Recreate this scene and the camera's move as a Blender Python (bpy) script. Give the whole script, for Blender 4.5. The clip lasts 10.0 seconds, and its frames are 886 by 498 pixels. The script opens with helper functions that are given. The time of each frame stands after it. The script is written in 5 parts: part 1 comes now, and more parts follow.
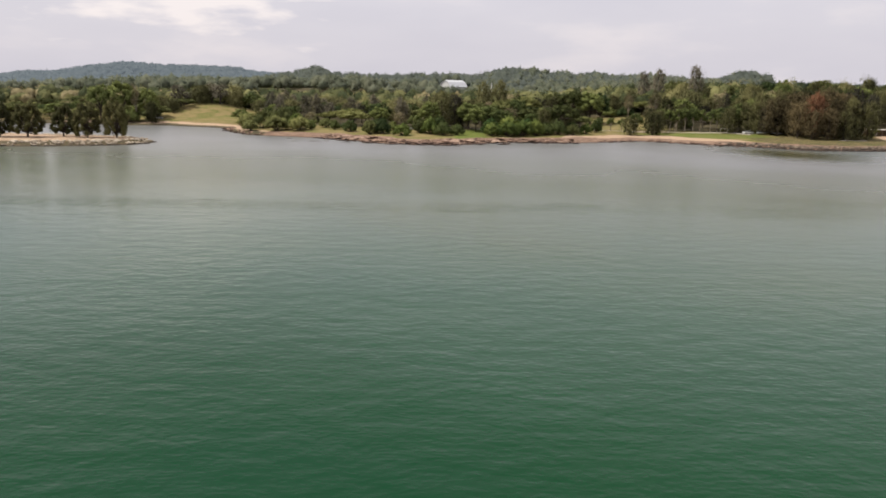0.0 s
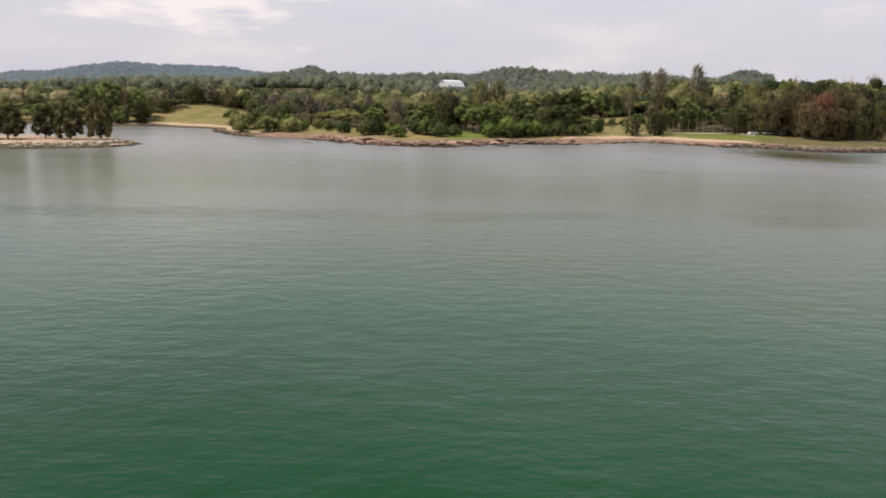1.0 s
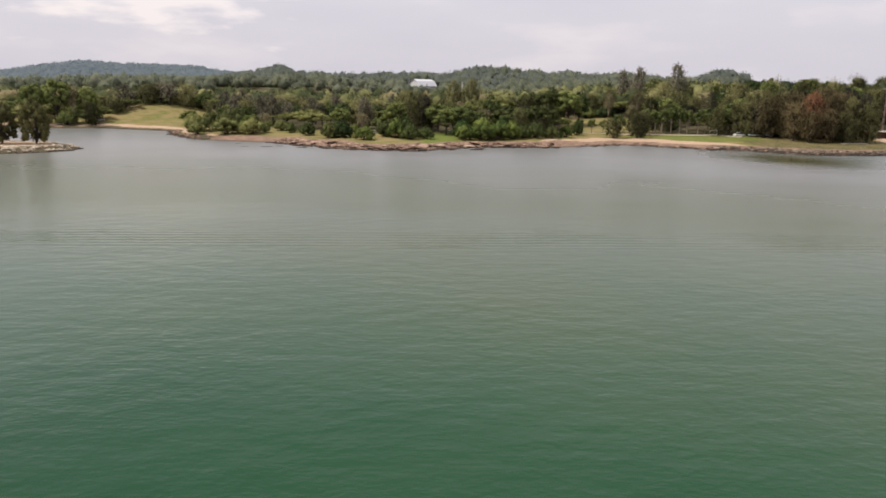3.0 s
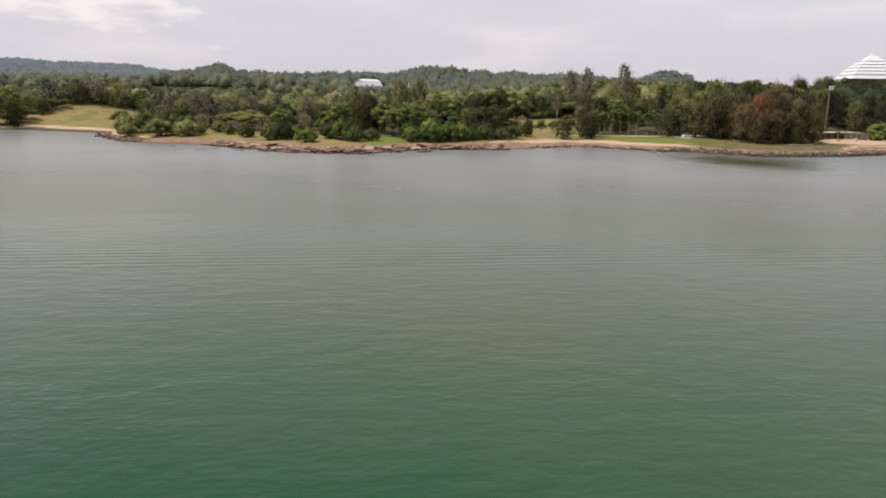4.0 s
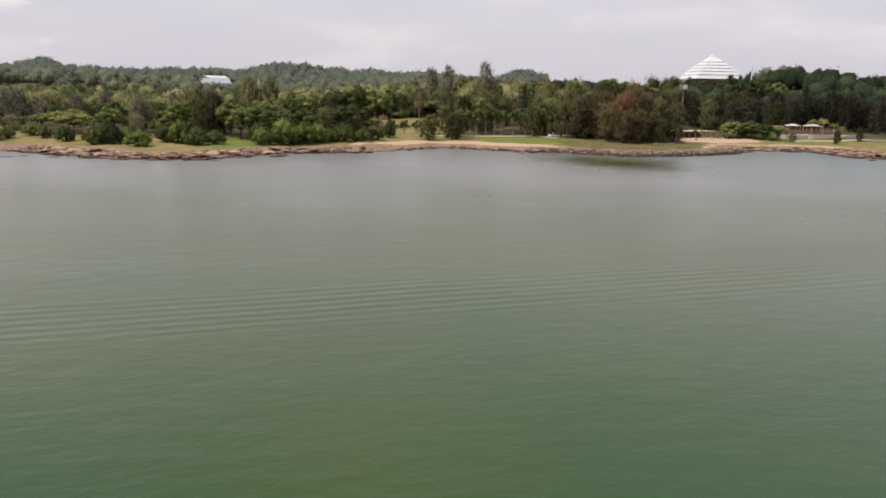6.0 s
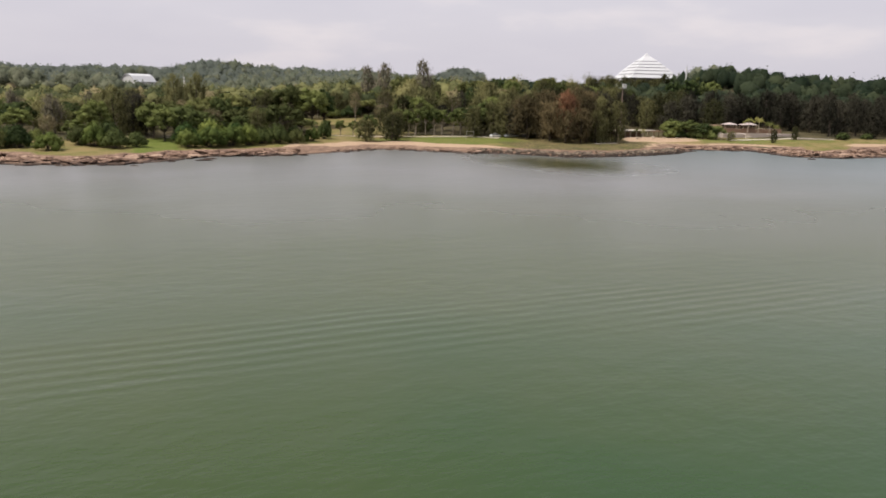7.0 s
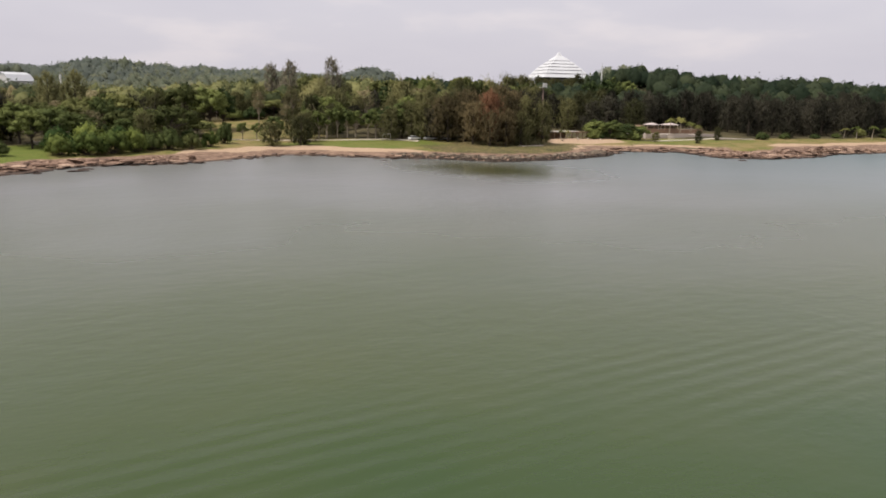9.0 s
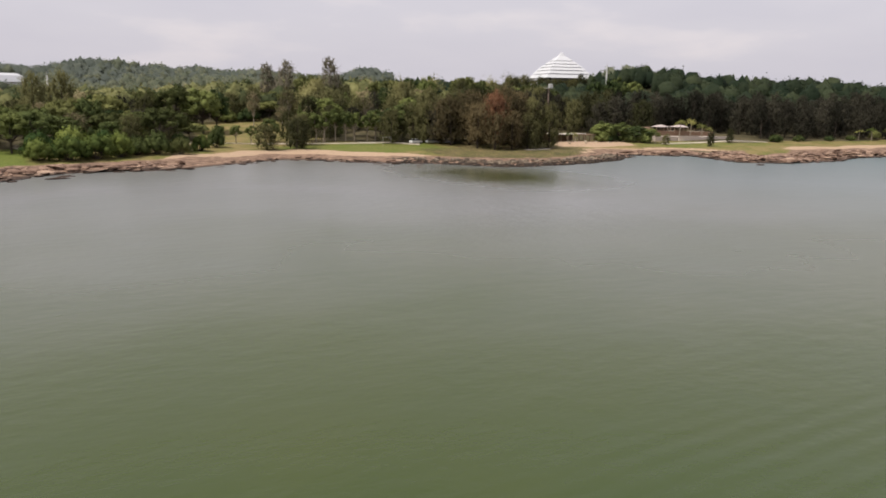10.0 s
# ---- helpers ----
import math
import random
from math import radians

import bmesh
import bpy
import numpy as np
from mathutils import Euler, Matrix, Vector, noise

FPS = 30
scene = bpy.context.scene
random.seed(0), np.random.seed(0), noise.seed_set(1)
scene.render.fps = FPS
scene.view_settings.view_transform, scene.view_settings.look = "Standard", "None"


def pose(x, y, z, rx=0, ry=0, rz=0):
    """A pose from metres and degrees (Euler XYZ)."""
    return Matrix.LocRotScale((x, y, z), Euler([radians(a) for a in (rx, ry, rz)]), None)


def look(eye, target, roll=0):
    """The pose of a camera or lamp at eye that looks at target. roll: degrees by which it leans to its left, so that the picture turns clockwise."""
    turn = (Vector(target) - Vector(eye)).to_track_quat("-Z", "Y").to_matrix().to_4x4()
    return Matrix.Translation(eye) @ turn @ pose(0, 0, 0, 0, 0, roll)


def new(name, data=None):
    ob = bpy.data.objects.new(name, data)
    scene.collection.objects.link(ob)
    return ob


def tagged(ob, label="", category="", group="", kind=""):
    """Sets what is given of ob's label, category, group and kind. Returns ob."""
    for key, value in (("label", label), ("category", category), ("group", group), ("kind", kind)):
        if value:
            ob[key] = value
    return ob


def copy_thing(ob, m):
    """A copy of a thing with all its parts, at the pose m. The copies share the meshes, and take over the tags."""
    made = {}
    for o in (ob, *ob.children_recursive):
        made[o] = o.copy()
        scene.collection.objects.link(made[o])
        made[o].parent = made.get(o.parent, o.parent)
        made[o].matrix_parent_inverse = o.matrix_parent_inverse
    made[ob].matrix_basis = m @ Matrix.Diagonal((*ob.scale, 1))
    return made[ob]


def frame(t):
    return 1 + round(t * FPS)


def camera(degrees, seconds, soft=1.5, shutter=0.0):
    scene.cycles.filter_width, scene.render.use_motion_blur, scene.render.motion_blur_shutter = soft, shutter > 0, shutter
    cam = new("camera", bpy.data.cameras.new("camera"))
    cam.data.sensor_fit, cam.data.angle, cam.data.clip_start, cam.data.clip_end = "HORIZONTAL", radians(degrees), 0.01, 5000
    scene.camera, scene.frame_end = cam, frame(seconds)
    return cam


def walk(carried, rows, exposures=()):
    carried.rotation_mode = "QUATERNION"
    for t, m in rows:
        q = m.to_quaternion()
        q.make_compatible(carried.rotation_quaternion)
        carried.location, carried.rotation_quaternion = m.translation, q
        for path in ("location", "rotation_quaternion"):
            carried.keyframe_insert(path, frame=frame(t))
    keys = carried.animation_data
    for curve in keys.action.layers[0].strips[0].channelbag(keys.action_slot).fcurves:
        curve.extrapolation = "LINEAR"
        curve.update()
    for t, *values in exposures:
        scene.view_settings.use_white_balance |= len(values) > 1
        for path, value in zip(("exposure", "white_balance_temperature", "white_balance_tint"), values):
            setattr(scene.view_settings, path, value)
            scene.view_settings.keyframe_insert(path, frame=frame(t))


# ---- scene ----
cam = camera(62.0, 10.0, soft=1.8)
PATH = [  # seconds, place, tilt, lean, turn
    (0, 0, -0, 18.13, 78.03, 0.83, -0),
    (0.5, 0.12, 4.58, 18.07, 78.02, 0.76, 0.05),
    (1, 0.23, 9.16, 18.03, 78.03, 0.77, -0.19),
    (1.1, 0.28, 10.07, 18.04, 78.02, 0.77, -0.28),
    (1.2, 0.32, 10.98, 18.04, 78.02, 0.77, -0.47),
    (1.3, 0.36, 11.89, 18.04, 78.02, 0.78, -0.67),
    (1.4, 0.4, 12.8, 18.05, 78.02, 0.78, -0.88),
    (1.5, 0.44, 13.72, 18.05, 78.02, 0.78, -1.09),
    (1.7, 0.48, 15.54, 18.06, 78.02, 0.77, -1.26),
    (2, 0.54, 18.26, 18.07, 78.01, 0.75, -1.39),
    (2.2, 0.61, 20.09, 18.08, 78.01, 0.75, -1.49),
    (3.3, 1.01, 30.12, 18.12, 78.04, 0.79, -2.88),
    (3.5, 1.08, 31.94, 18.13, 78.04, 0.8, -3.46),
    (4, 1.35, 36.58, 18.09, 78.1, 0.92, -6.42),
    (4.5, 1.87, 41.39, 18.09, 78.13, 0.96, -9.33),
    (5, 2.43, 46.34, 18.07, 78.15, 0.99, -12.2),
    (5.5, 3.14, 51.38, 18.01, 78.16, 1.06, -14.82),
    (7, 5.68, 66.49, 17.98, 78.18, 1.09, -22.37),
    (7.5, 6.63, 71.52, 17.91, 78.23, 1.06, -24.83),
    (8, 7.92, 76.56, 17.75, 78.3, 1.04, -27.23),
    (8.2, 8.56, 78.62, 17.68, 78.32, 1.03, -28.3),
    (8.3, 8.87, 79.65, 17.65, 78.34, 1.03, -28.9),
    (8.4, 9.19, 80.67, 17.62, 78.35, 1.03, -29.25),
    (8.5, 9.51, 81.7, 17.59, 78.36, 1.03, -29.36),
    (9, 11.3, 87, 17.58, 78.35, 1.03, -29.51),
    (9.5, 13.3, 92.32, 17.67, 78.35, 1.04, -29.55),
    (10, 15.38, 97.46, 17.84, 78.39, 0.99, -29.66),
]
walk(cam, [(t, pose(x, y, z, 0, 0, turn) @ pose(0, 0, 0, tilt) @ pose(0, 0, 0, 0, 0, lean))
           for t, x, y, z, tilt, lean, turn in PATH],
     exposures=[(0.0, 0.09, 6500, 11.5), (3.5, 0.09, 6500, 12.5), (5.5, 0.06, 6500, 12.5), (8.5, 0.03, 6500, 12), (10.0, 0.0, 6500, 12)])

# ---- world, sun ----
SUN_ELEVATION, SUN_AZIMUTH = 58.0, -82.0  # azimuth clockwise from +y
world = bpy.data.worlds.new("world")
scene.world = world
world.use_nodes = True
wn = world.node_tree.nodes
wl = world.node_tree.links
wn.clear()
sky = wn.new("ShaderNodeTexSky")
sky.sky_type, sky.sun_disc = "NISHITA", False
sky.sun_elevation, sky.sun_rotation = radians(SUN_ELEVATION), radians(SUN_AZIMUTH)
sky.air_density, sky.dust_density = 1.5, 4.0
clear_sky = wn.new("ShaderNodeBackground")
clear_sky.inputs[1].default_value = 0.1
wl.new(sky.outputs[0], clear_sky.inputs[0])
coord = wn.new("ShaderNodeTexCoord")
stretch = wn.new("ShaderNodeMapping")
stretch.inputs["Location"].default_value = (0.35, 0.1, 0.0)
stretch.inputs["Scale"].default_value = (1.0, 1.0, 3.6)
wl.new(coord.outputs["Generated"], stretch.inputs[0])
puff = wn.new("ShaderNodeTexNoise")
puff.inputs["Scale"].default_value, puff.inputs["Detail"].default_value, puff.inputs["Roughness"].default_value = 4.5, 5.0, 0.5
wl.new(stretch.outputs[0], puff.inputs["Vector"])
tone = wn.new("ShaderNodeValToRGB")
tone.color_ramp.elements[0].position, tone.color_ramp.elements[0].color = 0.36, (0.675, 0.655, 0.720, 1)
tone.color_ramp.elements[1].position, tone.color_ramp.elements[1].color = 0.68, (0.80, 0.755, 0.785, 1)
tone.color_ramp.elements.new(0.55).color = (0.705, 0.682, 0.740, 1)
wl.new(puff.outputs[0], tone.inputs[0])
# one bright heap of cloud low over the hills
heap = wn.new("ShaderNodeMapping")
heap.vector_type = "TEXTURE"
heap.inputs["Location"].default_value = (-0.325, 0.942, 0.130)
heap.inputs["Scale"].default_value = (0.155, 0.30, 0.062)
wl.new(coord.outputs["Generated"], heap.inputs[0])
away = wn.new("ShaderNodeVectorMath")
away.operation = "LENGTH"
wl.new(heap.outputs[0], away.inputs[0])
frayed = wn.new("ShaderNodeMath")
frayed.operation = "MULTIPLY_ADD"
frayed.inputs[1].default_value, frayed.inputs[2].default_value = 2.6, -1.3
fluff = wn.new("ShaderNodeTexNoise")
fluff.inputs["Scale"].default_value, fluff.inputs["Detail"].default_value = 14.0, 5.0
wl.new(stretch.outputs[0], fluff.inputs["Vector"])
wl.new(fluff.outputs[0], frayed.inputs[0])
edge = wn.new("ShaderNodeMath")
wl.new(away.outputs["Value"], edge.inputs[0])
wl.new(frayed.outputs[0], edge.inputs[1])
body = wn.new("ShaderNodeMapRange")
body.inputs["From Min"].default_value, body.inputs["From Max"].default_value = 1.05, 0.50
wl.new(edge.outputs[0], body.inputs["Value"])
heaped = wn.new("ShaderNodeMix")
heaped.data_type = "RGBA"
heaped.inputs[7].default_value = (0.94, 0.87, 0.86, 1)
wl.new(body.outputs[0], heaped.inputs[0])
wl.new(tone.outputs[0], heaped.inputs[6])
# a veiled sky is brighter overhead than at the horizon
updown = wn.new("ShaderNodeSeparateXYZ")
wl.new(coord.outputs["Generated"], updown.inputs[0])
lift = wn.new("ShaderNodeMapRange")
lift.inputs["To Min"].default_value, lift.inputs["To Max"].default_value = 0.97, 1.40
wl.new(updown.outputs["Z"], lift.inputs["Value"])
cloud = wn.new("ShaderNodeBackground")
wl.new(lift.outputs[0], cloud.inputs[1])
wl.new(heaped.outputs[2], cloud.inputs[0])
veil = wn.new("ShaderNodeMixShader")
veil.inputs[0].default_value = 0.88
wl.new(clear_sky.outputs[0], veil.inputs[1])
wl.new(cloud.outputs[0], veil.inputs[2])
world_out = wn.new("ShaderNodeOutputWorld")
wl.new(veil.outputs[0], world_out.inputs[0])

sun_data = bpy.data.lights.new("sun", "SUN")
sun_data.energy, sun_data.angle, sun_data.color = 4.5, radians(2.0), (1.0, 0.94, 0.84)
sun = new("sun", sun_data)
_e, _a = radians(SUN_ELEVATION), radians(SUN_AZIMUTH)
sun.matrix_world = look((60 * math.sin(_a), 60 * math.cos(_a), 90), (60 * math.sin(_a) - math.sin(_a) * math.cos(_e), 60 * math.cos(_a) - math.cos(_a) * math.cos(_e), 90 - math.sin(_e)))

# ---- materials ----
def material(name, rough=0.8, spec=0.3):
    m = bpy.data.materials.new(name)
    m.use_nodes = True
    n, l = m.node_tree.nodes, m.node_tree.links
    b = n["Principled BSDF"]
    b.inputs["Roughness"].default_value = rough
    b.inputs["Specular IOR Level"].default_value = spec
    return m, n, l, b


def noise_at(n, l, scale, detail=4.0, rough=0.55, stretch=None):
    """A noise in metres of the world."""
    g = n.new("ShaderNodeNewGeometry")
    t = n.new("ShaderNodeTexNoise")
    t.inputs["Scale"].default_value, t.inputs["Detail"].default_value, t.inputs["Roughness"].default_value = scale, detail, rough
    if stretch:
        s = n.new("ShaderNodeMapping")
        s.inputs["Scale"].default_value = stretch
        l.new(g.outputs["Position"], s.inputs[0])
        l.new(s.outputs[0], t.inputs["Vector"])
    else:
        l.new(g.outputs["Position"], t.inputs["Vector"])
    return t.outputs["Fac"]


def ramp(n, l, source, *stops, way="LINEAR"):
    r = n.new("ShaderNodeValToRGB")
    r.color_ramp.interpolation = way
    e = r.color_ramp.elements
    while len(e) < len(stops):
        e.new(0.5)
    for k, (at, c) in enumerate(stops):
        e[k].position, e[k].color = at, (*c, 1) if len(c) == 3 else c
    l.new(source, r.inputs[0])
    return r.outputs[0]


def mix(n, l, fac, a, b, way="MIX"):
    m = n.new("ShaderNodeMix")
    m.data_type, m.blend_type = "RGBA", way
    for k, v in ((0, fac), (6, a), (7, b)):
        if isinstance(v, (int, float)):
            m.inputs[k].default_value = v
        elif isinstance(v, tuple):
            m.inputs[k].default_value = (*v, 1)
        else:
            l.new(v, m.inputs[k])
    return m.outputs[2]


def maths(n, l, op, a, b=0.0, clamp=False):
    m = n.new("ShaderNodeMath")
    m.operation, m.use_clamp = op, clamp
    for k, v in ((0, a), (1, b)):
        if isinstance(v, (int, float)):
            m.inputs[k].default_value = v
        else:
            l.new(v, m.inputs[k])
    return m.outputs[0]


def bump(n, l, b, height, strength, distance):
    k = n.new("ShaderNodeBump")
    k.inputs["Strength"].default_value, k.inputs["Distance"].default_value = strength, distance
    l.new(height, k.inputs["Height"])
    l.new(k.outputs[0], b.inputs["Normal"])


def plain(name, colour, rough=0.7, vary=0.25, scale=1.5, metal=0.0, spec=0.3):
    """Paint, concrete or metal with slight stains and grain."""
    m, n, l, b = material(name, rough, spec)
    stain = noise_at(n, l, scale, 5)
    grain = noise_at(n, l, scale * 14, 3)
    c = mix(n, l, maths(n, l, "MULTIPLY", stain, vary), colour, tuple(v * 0.45 for v in colour))
    c = mix(n, l, maths(n, l, "MULTIPLY", grain, vary * 0.5), c, tuple(v * 0.6 for v in colour))
    l.new(c, b.inputs["Base Color"])
    b.inputs["Metallic"].default_value = metal
    return m


def foliage(name, dark, light, odd=None, odd_share=0.0, strewn=False, haze_glow=None, thin=0.25):
    """Leaves: every clump and every tree has its own shade of the colour."""
    m, n, l, b = material(name, 0.8, 0.08)
    g = n.new("ShaderNodeNewGeometry")
    island = g.outputs["Random Per Island"]
    if strewn:
        o = n.new("ShaderNodeAttribute")
        o.attribute_name = "shade"
        one = o.outputs["Fac"]
    else:
        one = n.new("ShaderNodeObjectInfo").outputs["Random"]
    patch = noise_at(n, l, 0.22, 3)
    f = maths(n, l, "ADD", maths(n, l, "MULTIPLY", island, 0.16), maths(n, l, "MULTIPLY", patch, 0.45 if strewn else 0.7))
    f = maths(n, l, "ADD", f, maths(n, l, "MULTIPLY", maths(n, l, "SUBTRACT", one, 0.5), 1.0))
    f = maths(n, l, "SUBTRACT", f, 0.04, True)
    c = mix(n, l, f, dark, light)
    if odd:
        which = one if strewn else island
        c = mix(n, l, maths(n, l, "MULTIPLY", maths(n, l, "GREATER_THAN", which, 1 - odd_share), 0.75), c, odd)
    l.new(c, b.inputs["Base Color"])
    # emission, where given, stands in for the haze of distance
    if haze_glow:
        b.inputs["Emission Color"].default_value, b.inputs["Emission Strength"].default_value = (*haze_glow, 1), 1.0
    t = n.new("ShaderNodeBsdfTranslucent")
    l.new(c, t.inputs[0])
    s = n.new("ShaderNodeMixShader")
    s.inputs[0].default_value = thin
    l.new(b.outputs[0], s.inputs[1])
    l.new(t.outputs[0], s.inputs[2])
    l.new(s.outputs[0], n["Material Output"].inputs[0])
    return m


def make_water():
    m, n, l, b = material("sea_water", 0.09, 0.5)
    b.inputs["IOR"].default_value = 1.33
    g = n.new("ShaderNodeNewGeometry")
    split = n.new("ShaderNodeSeparateXYZ")
    l.new(g.outputs["Position"], split.inputs[0])
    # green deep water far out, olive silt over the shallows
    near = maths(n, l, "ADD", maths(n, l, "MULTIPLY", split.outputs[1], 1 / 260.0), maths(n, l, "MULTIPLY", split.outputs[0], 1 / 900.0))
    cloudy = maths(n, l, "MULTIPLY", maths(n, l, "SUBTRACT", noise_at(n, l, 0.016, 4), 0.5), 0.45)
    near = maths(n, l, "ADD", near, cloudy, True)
    # pale grey end of the ramp is sky reflection painted into the colour
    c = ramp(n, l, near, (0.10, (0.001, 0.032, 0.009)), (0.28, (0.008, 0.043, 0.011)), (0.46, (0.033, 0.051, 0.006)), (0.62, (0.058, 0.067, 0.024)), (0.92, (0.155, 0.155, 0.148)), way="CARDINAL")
    # gloss lowered offshore so the water there mirrors less sky
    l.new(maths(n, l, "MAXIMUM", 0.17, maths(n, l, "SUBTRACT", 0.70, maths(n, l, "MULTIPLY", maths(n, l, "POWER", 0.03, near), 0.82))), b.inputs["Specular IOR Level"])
    # bluish sky reflection painted into the water off the beach
    blue = ramp(n, l, maths(n, l, "MULTIPLY", maths(n, l, "ADD", split.outputs[0], maths(n, l, "MULTIPLY", noise_at(n, l, 0.02, 3), 60.0)), 1 / 400.0), (0.33, (0, 0, 0)), (0.70, (0.75, 0.75, 0.75)))
    c = mix(n, l, blue, c, (0.100, 0.150, 0.158))
    fleck = noise_at(n, l, 0.05, 5, 0.6)
    c = mix(n, l, maths(n, l, "MULTIPLY", fleck, 0.3), c, (0.008, 0.035, 0.018))
    # patch below the point: surface calmed, trees' olive reflection painted into its colour
    reflection_patch = n.new("ShaderNodeMapping")
    reflection_patch.vector_type = "TEXTURE"
    reflection_patch.inputs["Location"].default_value, reflection_patch.inputs["Scale"].default_value = (113, 242, 0), (25, 38, 1)
    reflection_patch.inputs["Rotation"].default_value = (0, 0, radians(8))
    l.new(g.outputs["Position"], reflection_patch.inputs[0])
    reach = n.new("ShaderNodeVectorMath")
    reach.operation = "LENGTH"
    l.new(reflection_patch.outputs[0], reach.inputs[0])
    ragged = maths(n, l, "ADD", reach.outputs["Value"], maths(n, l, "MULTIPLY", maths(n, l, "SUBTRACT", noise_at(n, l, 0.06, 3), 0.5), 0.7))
    calm_reflection = maths(n, l, "POWER", 0.05, maths(n, l, "MULTIPLY", ragged, ragged))
    c = mix(n, l, maths(n, l, "MULTIPLY", calm_reflection, 0.8), c, (0.056, 0.060, 0.012))
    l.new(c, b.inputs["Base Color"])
    rough = ramp(n, l, near, (0.20, (0.10, 0.10, 0.10)), (0.82, (0.29, 0.29, 0.29)), way="EASE")
    l.new(mix(n, l, calm_reflection, rough, (0.10, 0.10, 0.10)), b.inputs["Roughness"])
    wave_a = noise_at(n, l, 0.40, 3, 0.55, (0.75, 1.25, 1.0))
    wave_b = noise_at(n, l, 1.7, 3, 0.5, (0.8, 1.2, 1.0))
    swell = noise_at(n, l, 0.05, 2, 0.5, (0.5, 1.4, 1.0))
    calm = maths(n, l, "SUBTRACT", maths(n, l, "MULTIPLY", noise_at(n, l, 0.017, 3), 2.2), 0.42)
    off = maths(n, l, "SUBTRACT", near, 0.62)
    calm = maths(n, l, "MULTIPLY", calm, maths(n, l, "ADD", maths(n, l, "MULTIPLY", maths(n, l, "MULTIPLY", off, off), 3.0), 0.36))
    # a boat's wake has left a train of low parallel waves
    turned = n.new("ShaderNodeMapping")
    turned.inputs["Rotation"].default_value = (0, 0, radians(89))
    l.new(g.outputs["Position"], turned.inputs[0])
    wake = n.new("ShaderNodeTexWave")
    wake.inputs["Scale"].default_value, wake.inputs["Distortion"].default_value = 0.19, 2.2
    wake.inputs["Detail"].default_value, wake.inputs["Detail Scale"].default_value = 2.0, 0.30
    l.new(turned.outputs[0], wake.inputs["Vector"])
    crossed = maths(n, l, "ADD", split.outputs[1], maths(n, l, "MULTIPLY", noise_at(n, l, 0.04, 2), 12.0))
    band = ramp(n, l, maths(n, l, "MULTIPLY", crossed, 1 / 200.0), (0.578, (0, 0, 0)), (0.605, (1, 1, 1)), (0.635, (1, 1, 1)), (0.662, (0, 0, 0)), way="EASE")
    patchy = ramp(n, l, noise_at(n, l, 0.022, 2), (0.36, (0.25, 0.25, 0.25)), (0.55, (1, 1, 1)), way="EASE")
    band = maths(n, l, "MULTIPLY", band, patchy)
    band = maths(n, l, "MULTIPLY", band, ramp(n, l, maths(n, l, "MULTIPLY", split.outputs[0], 1 / 200.0), (0.29, (1, 1, 1)), (0.40, (0, 0, 0)), way="EASE"))
    h = maths(n, l, "ADD", maths(n, l, "MULTIPLY", maths(n, l, "SUBTRACT", wave_a, 0.5), 1.05), maths(n, l, "MULTIPLY", maths(n, l, "SUBTRACT", wave_b, 0.5), 0.22))
    h = maths(n, l, "MULTIPLY", h, maths(n, l, "MULTIPLY", calm, maths(n, l, "SUBTRACT", 1.0, maths(n, l, "MULTIPLY", calm_reflection, 0.8))))
    h = maths(n, l, "ADD", h, maths(n, l, "MULTIPLY", swell, 0.5))
    h = maths(n, l, "ADD", h, maths(n, l, "MULTIPLY", maths(n, l, "MULTIPLY", maths(n, l, "SUBTRACT", wake.outputs["Fac"], 0.5), band), 0.115))
    bump(n, l, b, h, 0.5, 0.5)
    return m


